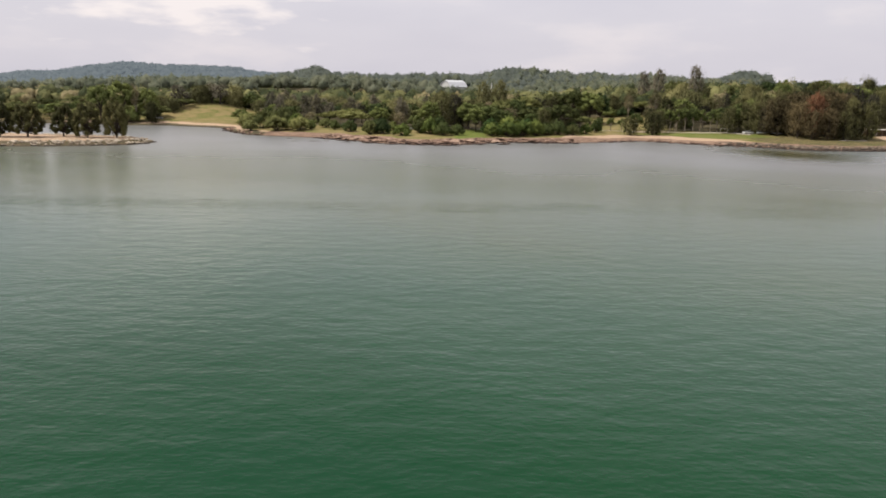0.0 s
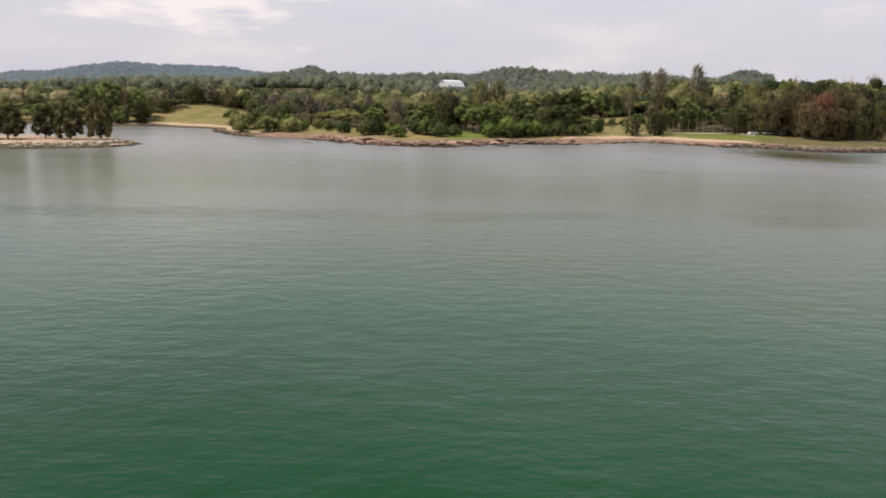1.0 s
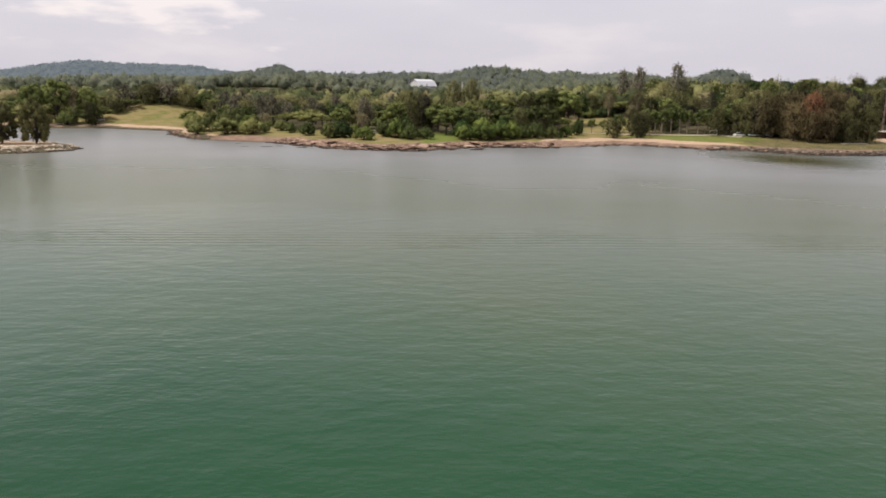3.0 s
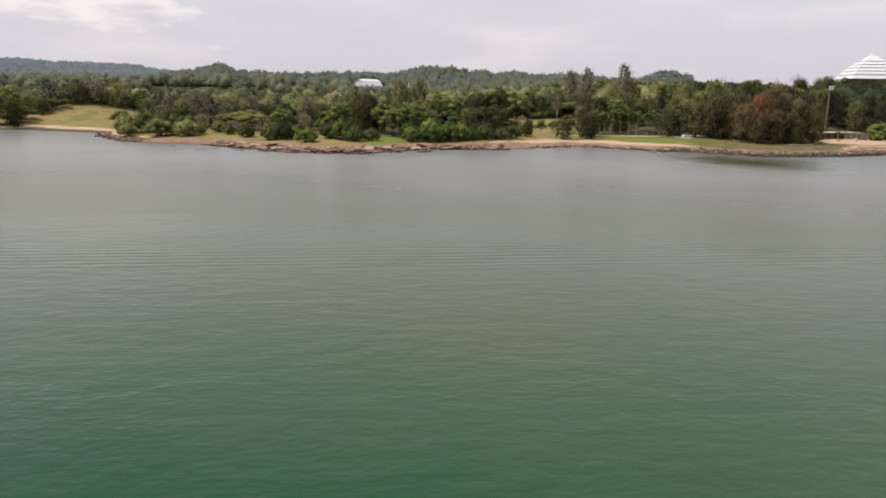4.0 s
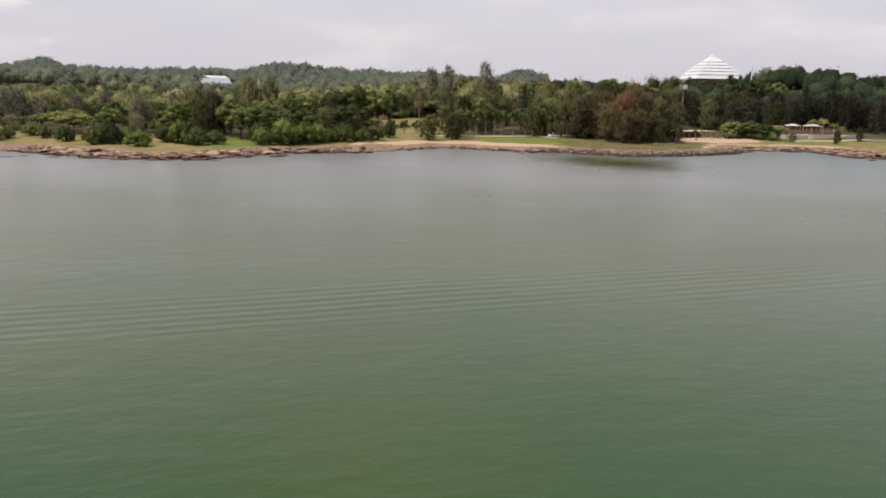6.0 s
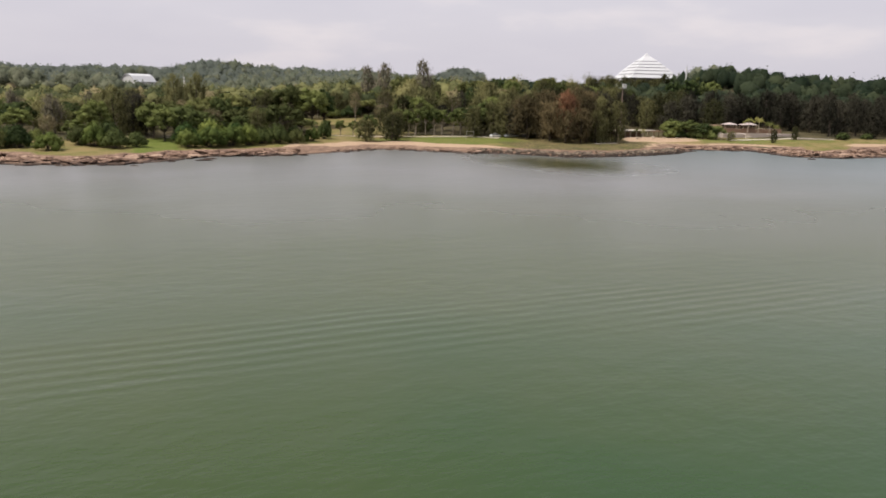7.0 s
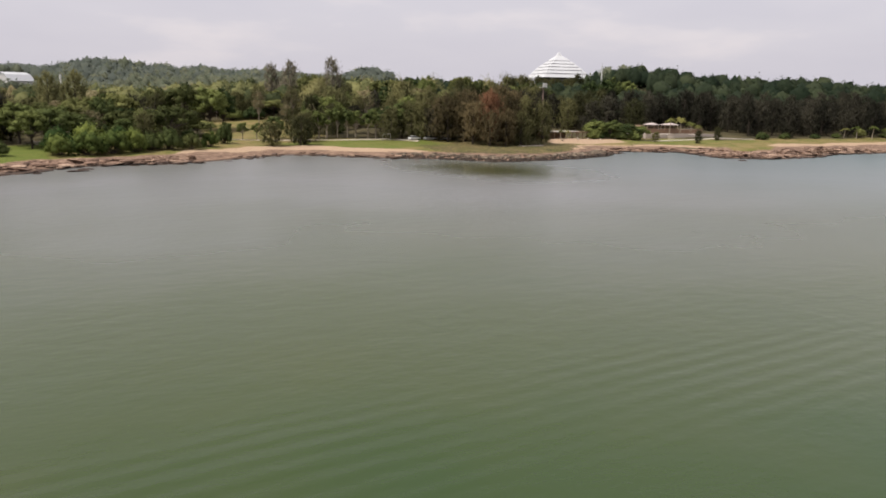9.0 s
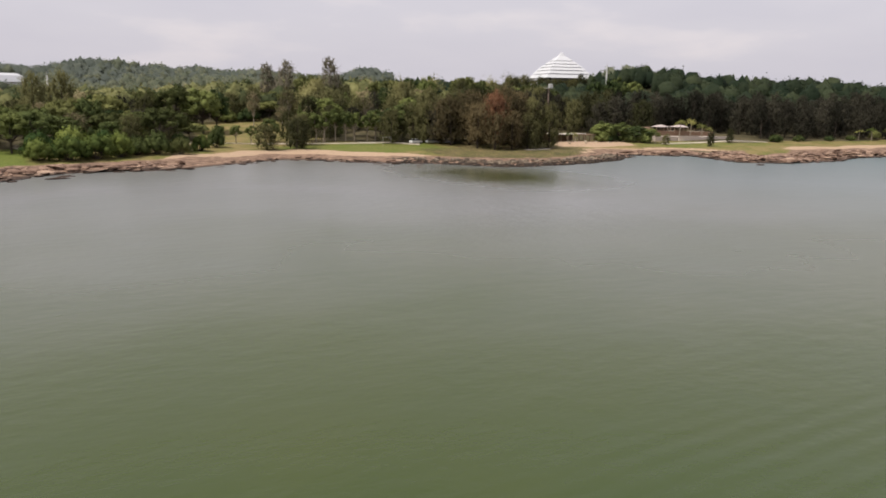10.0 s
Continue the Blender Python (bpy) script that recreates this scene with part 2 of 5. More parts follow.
def make_ground():
    m, n, l, b = material("ground_cover", 0.95, 0.1)
    a = n.new("ShaderNodeAttribute")
    a.attribute_name = "cover"
    s = n.new("ShaderNodeSeparateColor")
    l.new(a.outputs["Color"], s.inputs[0])
    blot = noise_at(n, l, 0.16, 5, 0.6)
    fine = noise_at(n, l, 1.6, 5, 0.65)
    speck = noise_at(n, l, 5.0, 3, 0.6)
    soil = ramp(n, l, blot, (0.35, (0.045, 0.042, 0.022)), (0.60, (0.085, 0.070, 0.038)), (0.75, (0.060, 0.075, 0.026)))
    grass = ramp(n, l, fine, (0.30, (0.054, 0.068, 0.016)), (0.52, (0.110, 0.118, 0.030)), (0.72, (0.180, 0.150, 0.058)))
    grass = mix(n, l, ramp(n, l, blot, (0.38, (0.08, 0.08, 0.08)), (0.58, (0.82, 0.82, 0.82))), grass, (0.210, 0.156, 0.072))
    lawn = ramp(n, l, fine, (0.30, (0.055, 0.088, 0.014)), (0.70, (0.125, 0.152, 0.030)))
    grass = mix(n, l, maths(n, l, "MULTIPLY", a.outputs["Alpha"], 0.85), grass, lawn)
    sand = ramp(n, l, fine, (0.30, (0.28, 0.195, 0.130)), (0.70, (0.42, 0.310, 0.21)))
    rock = ramp(n, l, noise_at(n, l, 0.9, 6, 0.7, (0.5, 1.0, 2.0)), (0.32, (0.07, 0.048, 0.036)), (0.52, (0.19, 0.125, 0.088)), (0.70, (0.34, 0.24, 0.17)))

    def edge(channel, amount):
        v = maths(n, l, "ADD", channel, maths(n, l, "MULTIPLY", maths(n, l, "SUBTRACT", fine, 0.5), amount))
        return ramp(n, l, v, (0.40, (0, 0, 0)), (0.60, (1, 1, 1)))

    c = mix(n, l, edge(s.outputs[1], 0.9), soil, grass)
    c = mix(n, l, edge(s.outputs[0], 0.7), c, sand)
    c = mix(n, l, edge(s.outputs[2], 0.9), c, rock)
    split = n.new("ShaderNodeSeparateXYZ")
    g = n.new("ShaderNodeNewGeometry")
    l.new(g.outputs["Position"], split.inputs[0])
    wet = ramp(n, l, maths(n, l, "ADD", split.outputs[2], maths(n, l, "MULTIPLY", fine, 0.35)), (0.30, (1, 1, 1)), (0.55, (0, 0, 0)))
    c = mix(n, l, maths(n, l, "MULTIPLY", wet, 0.8), c, (0.050, 0.038, 0.030))
    l.new(c, b.inputs["Base Color"])
    bump(n, l, b, maths(n, l, "ADD", fine, maths(n, l, "MULTIPLY", speck, 0.4)), 0.6, 0.25)
    return m


def make_rock(name, low, mid, high, tide=0.55):
    m, n, l, b = material(name, 0.9, 0.2)
    o = n.new("ShaderNodeNewGeometry")
    one = n.new("ShaderNodeObjectInfo").outputs["Random"]
    own = maths(n, l, "FRACT", maths(n, l, "ADD", o.outputs["Random Per Island"], one))
    v = maths(n, l, "ADD", maths(n, l, "MULTIPLY", noise_at(n, l, 1.3, 5, 0.65), 0.75), maths(n, l, "MULTIPLY", own, 0.3))
    c = ramp(n, l, v, (0.30, low), (0.55, mid), (0.78, high))
    split = n.new("ShaderNodeSeparateXYZ")
    l.new(o.outputs["Position"], split.inputs[0])
    wet = ramp(n, l, maths(n, l, "ADD", split.outputs[2], maths(n, l, "MULTIPLY", noise_at(n, l, 1.0, 2), 0.4)), (tide, (1, 1, 1)), (tide + 0.3, (0, 0, 0)))
    c = mix(n, l, maths(n, l, "MULTIPLY", wet, 0.85), c, (0.030, 0.022, 0.018))
    l.new(c, b.inputs["Base Color"])
    bump(n, l, b, noise_at(n, l, 3.0, 5, 0.7), 0.7, 0.2)
    return m


WATER = make_water()
GROUND = make_ground()
ROCK = make_rock("shore_rock", (0.045, 0.027, 0.020), (0.215, 0.138, 0.097), (0.42, 0.305, 0.22))
STONE = make_rock("revetment_stone", (0.048, 0.038, 0.030), (0.130, 0.100, 0.072), (0.31, 0.255, 0.185), 0.85)
PALE_STONE = make_rock("pale_stone", (0.26, 0.21, 0.15), (0.46, 0.39, 0.29), (0.60, 0.53, 0.42))
BARK = plain("bark", (0.060, 0.047, 0.036), 0.9, 0.6, 2.0)
PALE_BARK = plain("pale_bark", (0.33, 0.28, 0.21), 0.9, 0.5, 2.0)
CASUARINA = foliage("casuarina_needles", (0.044, 0.046, 0.020), (0.170, 0.163, 0.070), thin=0.5)
DARK_CASUARINA = foliage("dark_casuarina_needles", (0.024, 0.024, 0.017), (0.079, 0.073, 0.052), thin=0.5)
# olive, wispy and dry leaf colours are lifted to stand in for haze
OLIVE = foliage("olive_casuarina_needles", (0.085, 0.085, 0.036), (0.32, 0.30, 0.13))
BANK = foliage("bank_tree_needles", (0.052, 0.055, 0.022), (0.215, 0.200, 0.080))
BROWN_CASUARINA = foliage("brown_casuarina_needles", (0.054, 0.046, 0.024), (0.195, 0.152, 0.078), thin=0.5)
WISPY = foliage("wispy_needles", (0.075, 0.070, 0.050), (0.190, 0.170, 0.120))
RUSTY = foliage("rusty_needles", (0.115, 0.056, 0.032), (0.240, 0.124, 0.070), thin=0.5)
BROADLEAF = foliage("broadleaf_leaves", (0.034, 0.052, 0.018), (0.182, 0.208, 0.064))
BRIGHT = foliage("shrub_leaves", (0.032, 0.058, 0.015), (0.205, 0.240, 0.058))
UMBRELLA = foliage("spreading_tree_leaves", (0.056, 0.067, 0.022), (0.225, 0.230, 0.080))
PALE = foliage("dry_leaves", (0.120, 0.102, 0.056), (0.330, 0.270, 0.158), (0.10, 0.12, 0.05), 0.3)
PALM = foliage("palm_leaves", (0.060, 0.080, 0.020), (0.250, 0.235, 0.075))
WOODS = foliage("woodland_leaves", (0.051, 0.063, 0.027), (0.285, 0.277, 0.112), (0.26, 0.21, 0.12), 0.10, True)
DEEP_WOODS = foliage("deep_woodland_leaves", (0.022, 0.035, 0.020), (0.072, 0.088, 0.045), None, 0, True, None, 0.4)
# pale greyish haze painted into the next two leaf colours
HAZED_FAR_WOODS = foliage("far_leaves_with_haze", (0.122, 0.143, 0.122), (0.157, 0.177, 0.142), None, 0, True, None, 0.5)
HAZED_PLAIN_WOODS = foliage("plain_leaves_with_haze", (0.140, 0.160, 0.110), (0.230, 0.240, 0.158), None, 0, True, None, 0.5)
# blue distance haze put into this leaf colour and its emission
HAZY_HILL_WOODS = foliage("hill_leaves_haze_glow", (0.035, 0.045, 0.044), (0.052, 0.063, 0.058), None, 0, True, (0.138, 0.165, 0.188))
WHITE = plain("white_paint", (0.62, 0.62, 0.60), 0.5, 0.12, 0.6)
ROOF_WHITE = plain("white_roof_sheet", (0.53, 0.54, 0.55), 0.45, 0.15, 0.4)
SHADE = plain("gap_and_eaves_shade", (0.20, 0.20, 0.22), 0.8, 0.3, 0.5)
CONCRETE = plain("concrete", (0.50, 0.43, 0.37), 0.9, 0.5, 0.6)
PATHWAY = plain("pale_paving", (0.58, 0.51, 0.42), 0.9, 0.35, 0.7)
STEEL = plain("galvanised_steel", (0.45, 0.43, 0.40), 0.5, 0.4, 1.0, 0.5)
LAMP_GLASS = plain("lamp_face", (0.75, 0.75, 0.72), 0.25, 0.1, 2.0, 0.0, 0.6)
TIMBER = plain("weathered_timber", (0.20, 0.13, 0.085), 0.85, 0.5, 1.5)
GLASS = plain("dark_glass", (0.03, 0.035, 0.04), 0.08, 0.1, 1.0, 0.0, 0.6)
TYRE = plain("tyre_rubber", (0.02, 0.02, 0.02), 0.9, 0.2, 3.0)

# ---- the lie of the land ----
COAST = [(-900, 470), (-300, 400), (-157, 372), (-142, 376), (-128, 369), (-105, 358), (-98, 333), (-88, 317), (-77, 303),
         (-50, 293), (-30, 274), (-25, 267), (-9, 261), (2, 262), (10, 269), (20, 279), (50, 283), (60, 289), (70, 295),
         (80, 300), (86, 296), (95, 288), (103, 280), (112, 276), (119, 269), (126, 260), (134, 259), (146, 260), (158, 262),
         (172, 267), (182, 274), (190, 282), (198, 278), (212, 273), (209, 262), (206, 248), (219, 241), (246, 243),
         (257, 248), (280, 248), (330, 246), (450, 225), (2500, -100)]
SPIT = [(-700, 170), (-137, 229), (-122, 232), (-110, 237), (-104, 241), (-100, 249), (-100, 256), (-108, 264), (-125, 270),
        (-160, 276), (-230, 290), (-700, 340)]
# rises: x, y, spread in x, spread in y, height
HILLS = [(-250, 730, 190, 140, 14), (-70, 650, 105, 75, 10), (-140, 442, 26, 32, 7), (190, 900, 130, 110, 10), (430, 545, 45, 45, 17), (378, 470, 50, 46, 14), (420, 385, 70, 60, 9),
         (560, 330, 90, 90, 6), (700, 620, 200, 200, 12), (-1000, 1500, 400, 300, 15)]
# wooded ridges: crest points with the level of the treetops, and the breadth of the slope
FAR_RIDGE = ([(-1100, 1500, 25), (-872, 1480, 40), (-810, 1480, 51), (-749, 1480, 50), (-693, 1480, 62), (-608, 1480, 71), (-577, 1480, 67), (-473, 1480, 65), (-406, 1480, 63), (-374, 1480, 56), (-300, 1480, 52), (-120, 1480, 30)], 150)
BLUE_RIDGE = ([(-800, 1150, 22), (-678, 1150, 31), (-506, 1150, 37), (-419, 1150, 42), (-333, 1150, 46), (-290, 1150, 44), (-215, 1150, 44), (-100, 1150, 25)], 110)
KNOLL_RIDGE = ([(-260, 850, 22), (-202, 850, 35), (-164, 850, 41), (-151, 850, 46), (-141, 850, 47), (-128, 850, 40), (-104, 850, 41), (-88, 850, 38), (-18, 850, 40), (7, 845, 41), (26, 830, 39)], 70)
MIDDLE_RIDGE = ([(-30, 815, 36), (29, 812, 38), (46, 812, 42), (59, 811, 46), (75, 810, 47), (105, 807, 43), (135, 802, 40), (151, 799, 42), (182, 793, 38), (196, 789, 40), (260, 775, 36), (420, 740, 30)], 75)
ROUND_KNOLL = ([(225, 655, 22), (233, 655, 32), (242, 655, 38), (254, 655, 42), (264, 655, 42), (274, 655, 39), (283, 655, 32), (292, 655, 22)], 30)
RIDGES = [FAR_RIDGE, BLUE_RIDGE, KNOLL_RIDGE, MIDDLE_RIDGE, ROUND_KNOLL]
CANOPY = 10.0


def signed(x, y, ring):
    """Distance to a closed ring, positive inside."""
    best, inside = np.full(x.shape, 1e12), np.zeros(x.shape, bool)
    for (ax, ay), (bx, by) in zip(ring, ring[1:] + ring[:1]):
        dx, dy = bx - ax, by - ay
        s = np.clip(((x - ax) * dx + (y - ay) * dy) / (dx * dx + dy * dy), 0, 1)
        best = np.minimum(best, (x - ax - s * dx) ** 2 + (y - ay - s * dy) ** 2)
        inside ^= ((ay > y) != (by > y)) & (x < dx * (y - ay) / (dy if dy else 1e-9) + ax)
    return np.where(inside, 1, -1) * np.sqrt(best)


def land(x, y):
    return signed(x, y, COAST + [(6000, -100), (6000, 6000), (-6000, 6000), (-6000, 470)])


def spit(x, y):
    return signed(x, y, SPIT)


def wobble(x, y, size):
    """Smooth unevenness between -1 and 1."""
    u, v = x / size, y / size
    return (np.sin(u * 1.7 + 1.3 * np.sin(v * 1.1)) + np.sin(v * 2.1 + 1.7 * np.sin(u * 0.9 + 1)) + np.sin((u + v) * 3.1 + 0.5)) / 3


def height(x, y):
    x, y = np.asarray(x, float), np.asarray(y, float)
    d = land(x, y)
    z = np.interp(d, [-60, -8, 0, 3, 15, 35, 60, 150, 350, 700, 1500], [-4, -1, 0, 0.7, 1.7, 2.6, 4, 11, 15, 18, 22])
    z = np.where(z > 3, 3 + (z - 3) * np.interp(x, [-200, -60, 60, 130, 200, 260], [0.22, 0.32, 0.52, 1.20, 1.35, 1.0]), z)
    platform = np.clip(1 - np.hypot((x - 228) / 26, (y - 252) / 14), 0, 1)
    z = np.where(d > 0, z * (1 - 0.6 * np.clip(platform * 2, 0, 1)) + 0.25 * np.clip(platform * 4, 0, 1), z)
    for hx, hy, sx, sy, h in HILLS:
        z = z + h * np.exp(-(((x - hx) / sx) ** 2 + ((y - hy) / sy) ** 2)) * (d > 0)
    z = z + 1.3 * np.exp(-((x - 188) / 14) ** 2 - ((y - 304.5) / 3.5) ** 2)
    for crest, broad in RIDGES:
        cx, cy, cz = (np.array(c, float) for c in zip(*crest))
        top = np.interp(x, cx, cz - CANOPY, -50, -50) - z
        z = z + np.maximum(top, 0) * np.exp(-((y - np.interp(x, cx, cy)) / broad) ** 2) * (d > 0)
    z = np.maximum(z, np.interp(spit(x, y), [-60, -8, 0, 2.5, 6, 30], [-4, -1, 0, 1.1, 1.5, 1.7]))
    inland = np.clip(np.maximum(d, 0) / 12, 0, 1)
    return z + inland * (0.25 * wobble(x, y, 9) + 0.5 * np.clip(d / 90, 0, 1) * wobble(x, y, 31))


def ground_z(x, y):
    return float(height(np.array([x]), np.array([y]))[0])


def box_mask(x, y, x0, y0, x1, y1, soft):
    return np.clip(1 + np.minimum(np.minimum(x - x0, x1 - x), np.minimum(y - y0, y1 - y)) / soft, 0, 1)


def mesh_of(name, verts, faces, mat, smooth=False, normals=None):
    me = bpy.data.meshes.new(name)
    me.from_pydata([tuple(v) for v in np.asarray(verts, float).tolist()], [], [tuple(f) for f in (faces.tolist() if hasattr(faces, "tolist") else faces)])
    me.materials.append(mat)
    if smooth or normals is not None:
        me.polygons.foreach_set("use_smooth", [True] * len(me.polygons))
    me.update()
    if normals is not None:
        me.normals_split_custom_set_from_vertices(normals.tolist())
    return me


def steps(*spans):
    out = []
    for a, b, s in spans:
        out += list(np.arange(a, b, s))
    return np.array(out + [spans[-1][1]])


def build_ground():
    gx = steps((-4600, -1200, 200), (-1200, -240, 24), (-240, -170, 4), (-170, 300, 1.8), (300, 460, 5), (460, 1400, 24), (1400, 4600, 200))
    gy = steps((-1500, 100, 100), (100, 215, 12), (215, 345, 1.8), (345, 480, 4), (480, 1500, 20), (1500, 4600, 200))
    X, Y = np.meshgrid(gx, gy)
    Z = height(X, Y)
    d, e = land(X, Y), spit(X, Y)
    w = wobble(X, Y, 5.0)
    dd = d + 1.6 * w
    sand = np.clip(1 - np.abs(dd - 10.5) / 6, 0, 1) * 2.0 * box_mask(X, Y, 52, 200, 112, 330, 8)
    sand = np.maximum(sand, 0.85 * np.clip(1.3 - np.abs(dd - 8.5) / 3, 0, 1) * box_mask(X, Y, -78, 240, 52, 330, 6))
    sand = np.maximum(sand, 2.2 * np.clip(1 - np.abs(dd - 19) / 6.5, 0, 1) * box_mask(X, Y, 262, 200, 900, 330, 14))
    sand = np.maximum(sand, 0.72 * np.clip(1 - np.abs(dd - 11) / 6, 0, 1) * box_mask(X, Y, 170, 200, 226, 330, 6))
    sand = np.maximum(sand, 1.1 * box_mask(X, Y, 177, 299, 208, 311, 3))
    sand = np.maximum(sand, 1.0 * np.clip(1 - np.abs(dd - 7) / 6, 0, 1) * box_mask(X, Y, -200, 300, -90, 420, 10))
    sand = np.maximum(sand, 0.6 * np.clip(e / 6, 0, 1))
    rock = np.clip(1.4 - np.maximum(dd - 8, -dd - 2) / 3, 0, 1) * np.maximum(box_mask(X, Y, -70, 200, 58, 330, 8), 0.8 * box_mask(X, Y, 108, 200, 182, 330, 6))
    rock = np.maximum(rock, np.clip(1.2 - np.maximum(dd - 5, -dd - 2) / 3, 0, 1) * box_mask(X, Y, 50, 200, 116, 330, 6))
    rock = np.maximum(rock, np.clip(1.4 - np.maximum(dd - 14, -dd - 2) / 3, 0, 1) * box_mask(X, Y, 196, 200, 340, 268, 4))
    rock = np.maximum(rock, 0.75 * np.clip(1.4 - np.maximum(dd - 9, -dd - 2) / 3, 0, 1) * box_mask(X, Y, 180, 200, 216, 300, 4))
    rock = np.maximum(rock, 0.4 * np.clip(1.3 - np.maximum(e - 4, -e - 2) / 2, 0, 1))
    grass = np.clip(np.minimum((dd - 7) / 3, (42 - dd) / 4), 0, 1)
    grass = grass * (1 - 0.52 * box_mask(X, Y, 122, 255, 182, 300, 6))
    grass = grass * (1 - box_mask(X, Y, 206, 230, 330, 300, 4) * np.clip((17 - dd) / 4, 0, 1))
    sand = np.maximum(sand, 0.62 * box_mask(X, Y, 206, 230, 330, 300, 4) * np.clip(1.2 - np.abs(dd - 13) / 5, 0, 1))
    grass = np.maximum(grass, np.clip((e - 5) / 4, 0, 0.42))
    grass = np.maximum(grass, box_mask(X, Y, -150, 378, -104, 450, 8) * (d > 6))
    grass = np.maximum(grass, 0.75 * box_mask(X, Y, 70, 340, 104, 405, 6))
    ny, nx = X.shape
    k = np.arange(nx * ny).reshape(ny, nx)
    faces = np.stack([k[:-1, :-1], k[:-1, 1:], k[1:, 1:], k[1:, :-1]], -1).reshape(-1, 4)
    me = mesh_of("ground", np.stack([X, Y, Z], -1).reshape(-1, 3), faces, GROUND, True)
    cover = me.attributes.new("cover", "FLOAT_COLOR", "POINT")
    lush = np.maximum(box_mask(X, Y, 4, 278, 16, 326, 2), 0.8 * box_mask(X, Y, 86, 298, 130, 322, 5))
    lush = np.maximum(lush, 0.6 * box_mask(X, Y, 214, 284, 262, 300, 5))
    rgba = np.stack([np.clip(sand, 0, 1), grass, rock, lush], -1)
    cover.data.foreach_set("color", rgba.ravel())
    return tagged(new("ground", me), "coastal land with sand, rock, grass and wooded rises", "ground", kind="structure")


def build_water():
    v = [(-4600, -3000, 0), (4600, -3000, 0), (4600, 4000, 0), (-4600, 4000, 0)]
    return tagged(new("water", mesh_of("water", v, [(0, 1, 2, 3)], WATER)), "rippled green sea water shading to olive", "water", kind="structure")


build_ground()
build_water()

# ---- trees ----
def unit(v):
    return v / np.maximum(np.linalg.norm(v, axis=-1, keepdims=True), 1e-9)


def leaf_quads(rng, centre, out, wide, long, spread=0.9, way=None, rise_of=0.2):
    """A small leaf spray at each centre, roughly facing out and shaded as part of its lobe."""
    n = len(centre)
    face = unit(unit(out) + spread * rng.normal(size=(n, 3)))
    along = unit(np.cross(face, rng.normal(size=(n, 3))))
    if way is not None:
        along = unit(way + 0.33 * rng.normal(size=(n, 3)))
        face = unit(face - along * np.einsum("ij,ij->i", face, along)[:, None])
    side = unit(np.cross(face, along))
    w, h = (wide * rng.uniform(0.6, 1.35, n))[:, None], (long * rng.uniform(0.6, 1.35, n))[:, None]
    corner = [centre - along * h * 0.45 - side * w * 0.5, centre + along * h * 0.1 - side * w * 0.1 + along * h * 0.45, centre - along * h * 0.2 + side * w * 0.5]
    corner = [corner[0], corner[2], corner[1]]
    soft = unit(unit(out) + 0.45 * face + 0.22 * rng.normal(size=(n, 3)) + np.array([0, 0, rise_of]))
    flip = np.einsum("ij,ij->i", np.cross(corner[1] - corner[0], corner[2] - corner[0]), face) < 0
    f = np.arange(3 * n).reshape(n, 3)
    f[flip] = f[flip][:, ::-1]
    return np.stack(corner, 1).reshape(-1, 3), f, np.repeat(soft, 3, axis=0)


def shell(rng, n, low=-0.35, inner=0.72):
    """Points through the outer part of a unit ball, mostly its upper side."""
    v = unit(rng.normal(size=(int(n * 2.5) + 8, 3)))
    v = v[v[:, 2] > low][:n]
    return v, v * rng.uniform(inner, 1.03, len(v))[:, None]


def ball(fine):
    bm = bmesh.new()
    bmesh.ops.create_icosphere(bm, subdivisions=fine, radius=1.0)
    made = np.array([v.co[:] for v in bm.verts]), np.array([[v.index for v in f.verts] for f in bm.faces])
    bm.free()
    return made


BALL = {1: ball(1), 2: ball(2)}


def core(rng, centre, size, fine=1, rough=0.16):
    """The dense inside of a lobe of foliage: an uneven lump behind its leaf sprays."""
    v, f = BALL[fine]
    turn = Euler(tuple(rng.uniform(0, 6, 3))).to_matrix()
    v = v @ np.array(turn)
    lumpy = v * (1 + rough * rng.normal(size=(len(v), 1)).clip(-1.6, 1.6)) * size
    return lumpy + centre, f, unit(v / np.maximum(size, 0.05) + np.array([0, 0, 0.1]))


def limb(bm, a, b, ra, rb, sides=6, bend=0.0, rng=None):
    """A tapered, slightly bent branch from a to b."""
    a, b = Vector(a), Vector(b)
    rings, q = [], (b - a).to_track_quat("Z", "Y")
    off = Vector(rng.normal(size=3)) * bend if rng is not None else Vector()
    for s in (0.0, 0.5, 1.0):
        c = a.lerp(b, s) + off * (1 - (2 * s - 1) ** 2)
        r = ra + (rb - ra) * s
        rings.append([bm.verts.new(c + q @ Vector((r * math.cos(2 * math.pi * k / sides), r * math.sin(2 * math.pi * k / sides), 0))) for k in range(sides)])
    for lo, hi in zip(rings, rings[1:]):
        for k in range(sides):
            bm.faces.new((lo[k], lo[(k + 1) % sides], hi[(k + 1) % sides], hi[k]))
    bm.faces.new(rings[-1])


def part(name, bm, mat, parent, label=""):
    me = bpy.data.meshes.new(name)
    bm.to_mesh(me)
    bm.free()
    me.materials.append(mat)
    ob = new(name, me)
    ob.parent = parent
    return tagged(ob, label) if label else ob


def mesh_part(name, me, parent, label=""):
    ob = new(name, me)
    ob.parent = parent
    return tagged(ob, label) if label else ob


def tree_root(name, label, category, group):
    return tagged(new(name), label, category, group)


def finish_tree(root, bm, bark, pieces, leaves):
    part("trunk", bm, bark, root)
    verts, faces, bends, at = [], [], [], 0
    for v, f, b in pieces:
        verts.append(v)
        bends.append(b)
        faces.append(f + at)
        at += len(v)
    mesh_part("crown", mesh_of("crown", np.concatenate(verts), np.concatenate(faces), leaves, normals=np.concatenate(bends)), root)
    return root


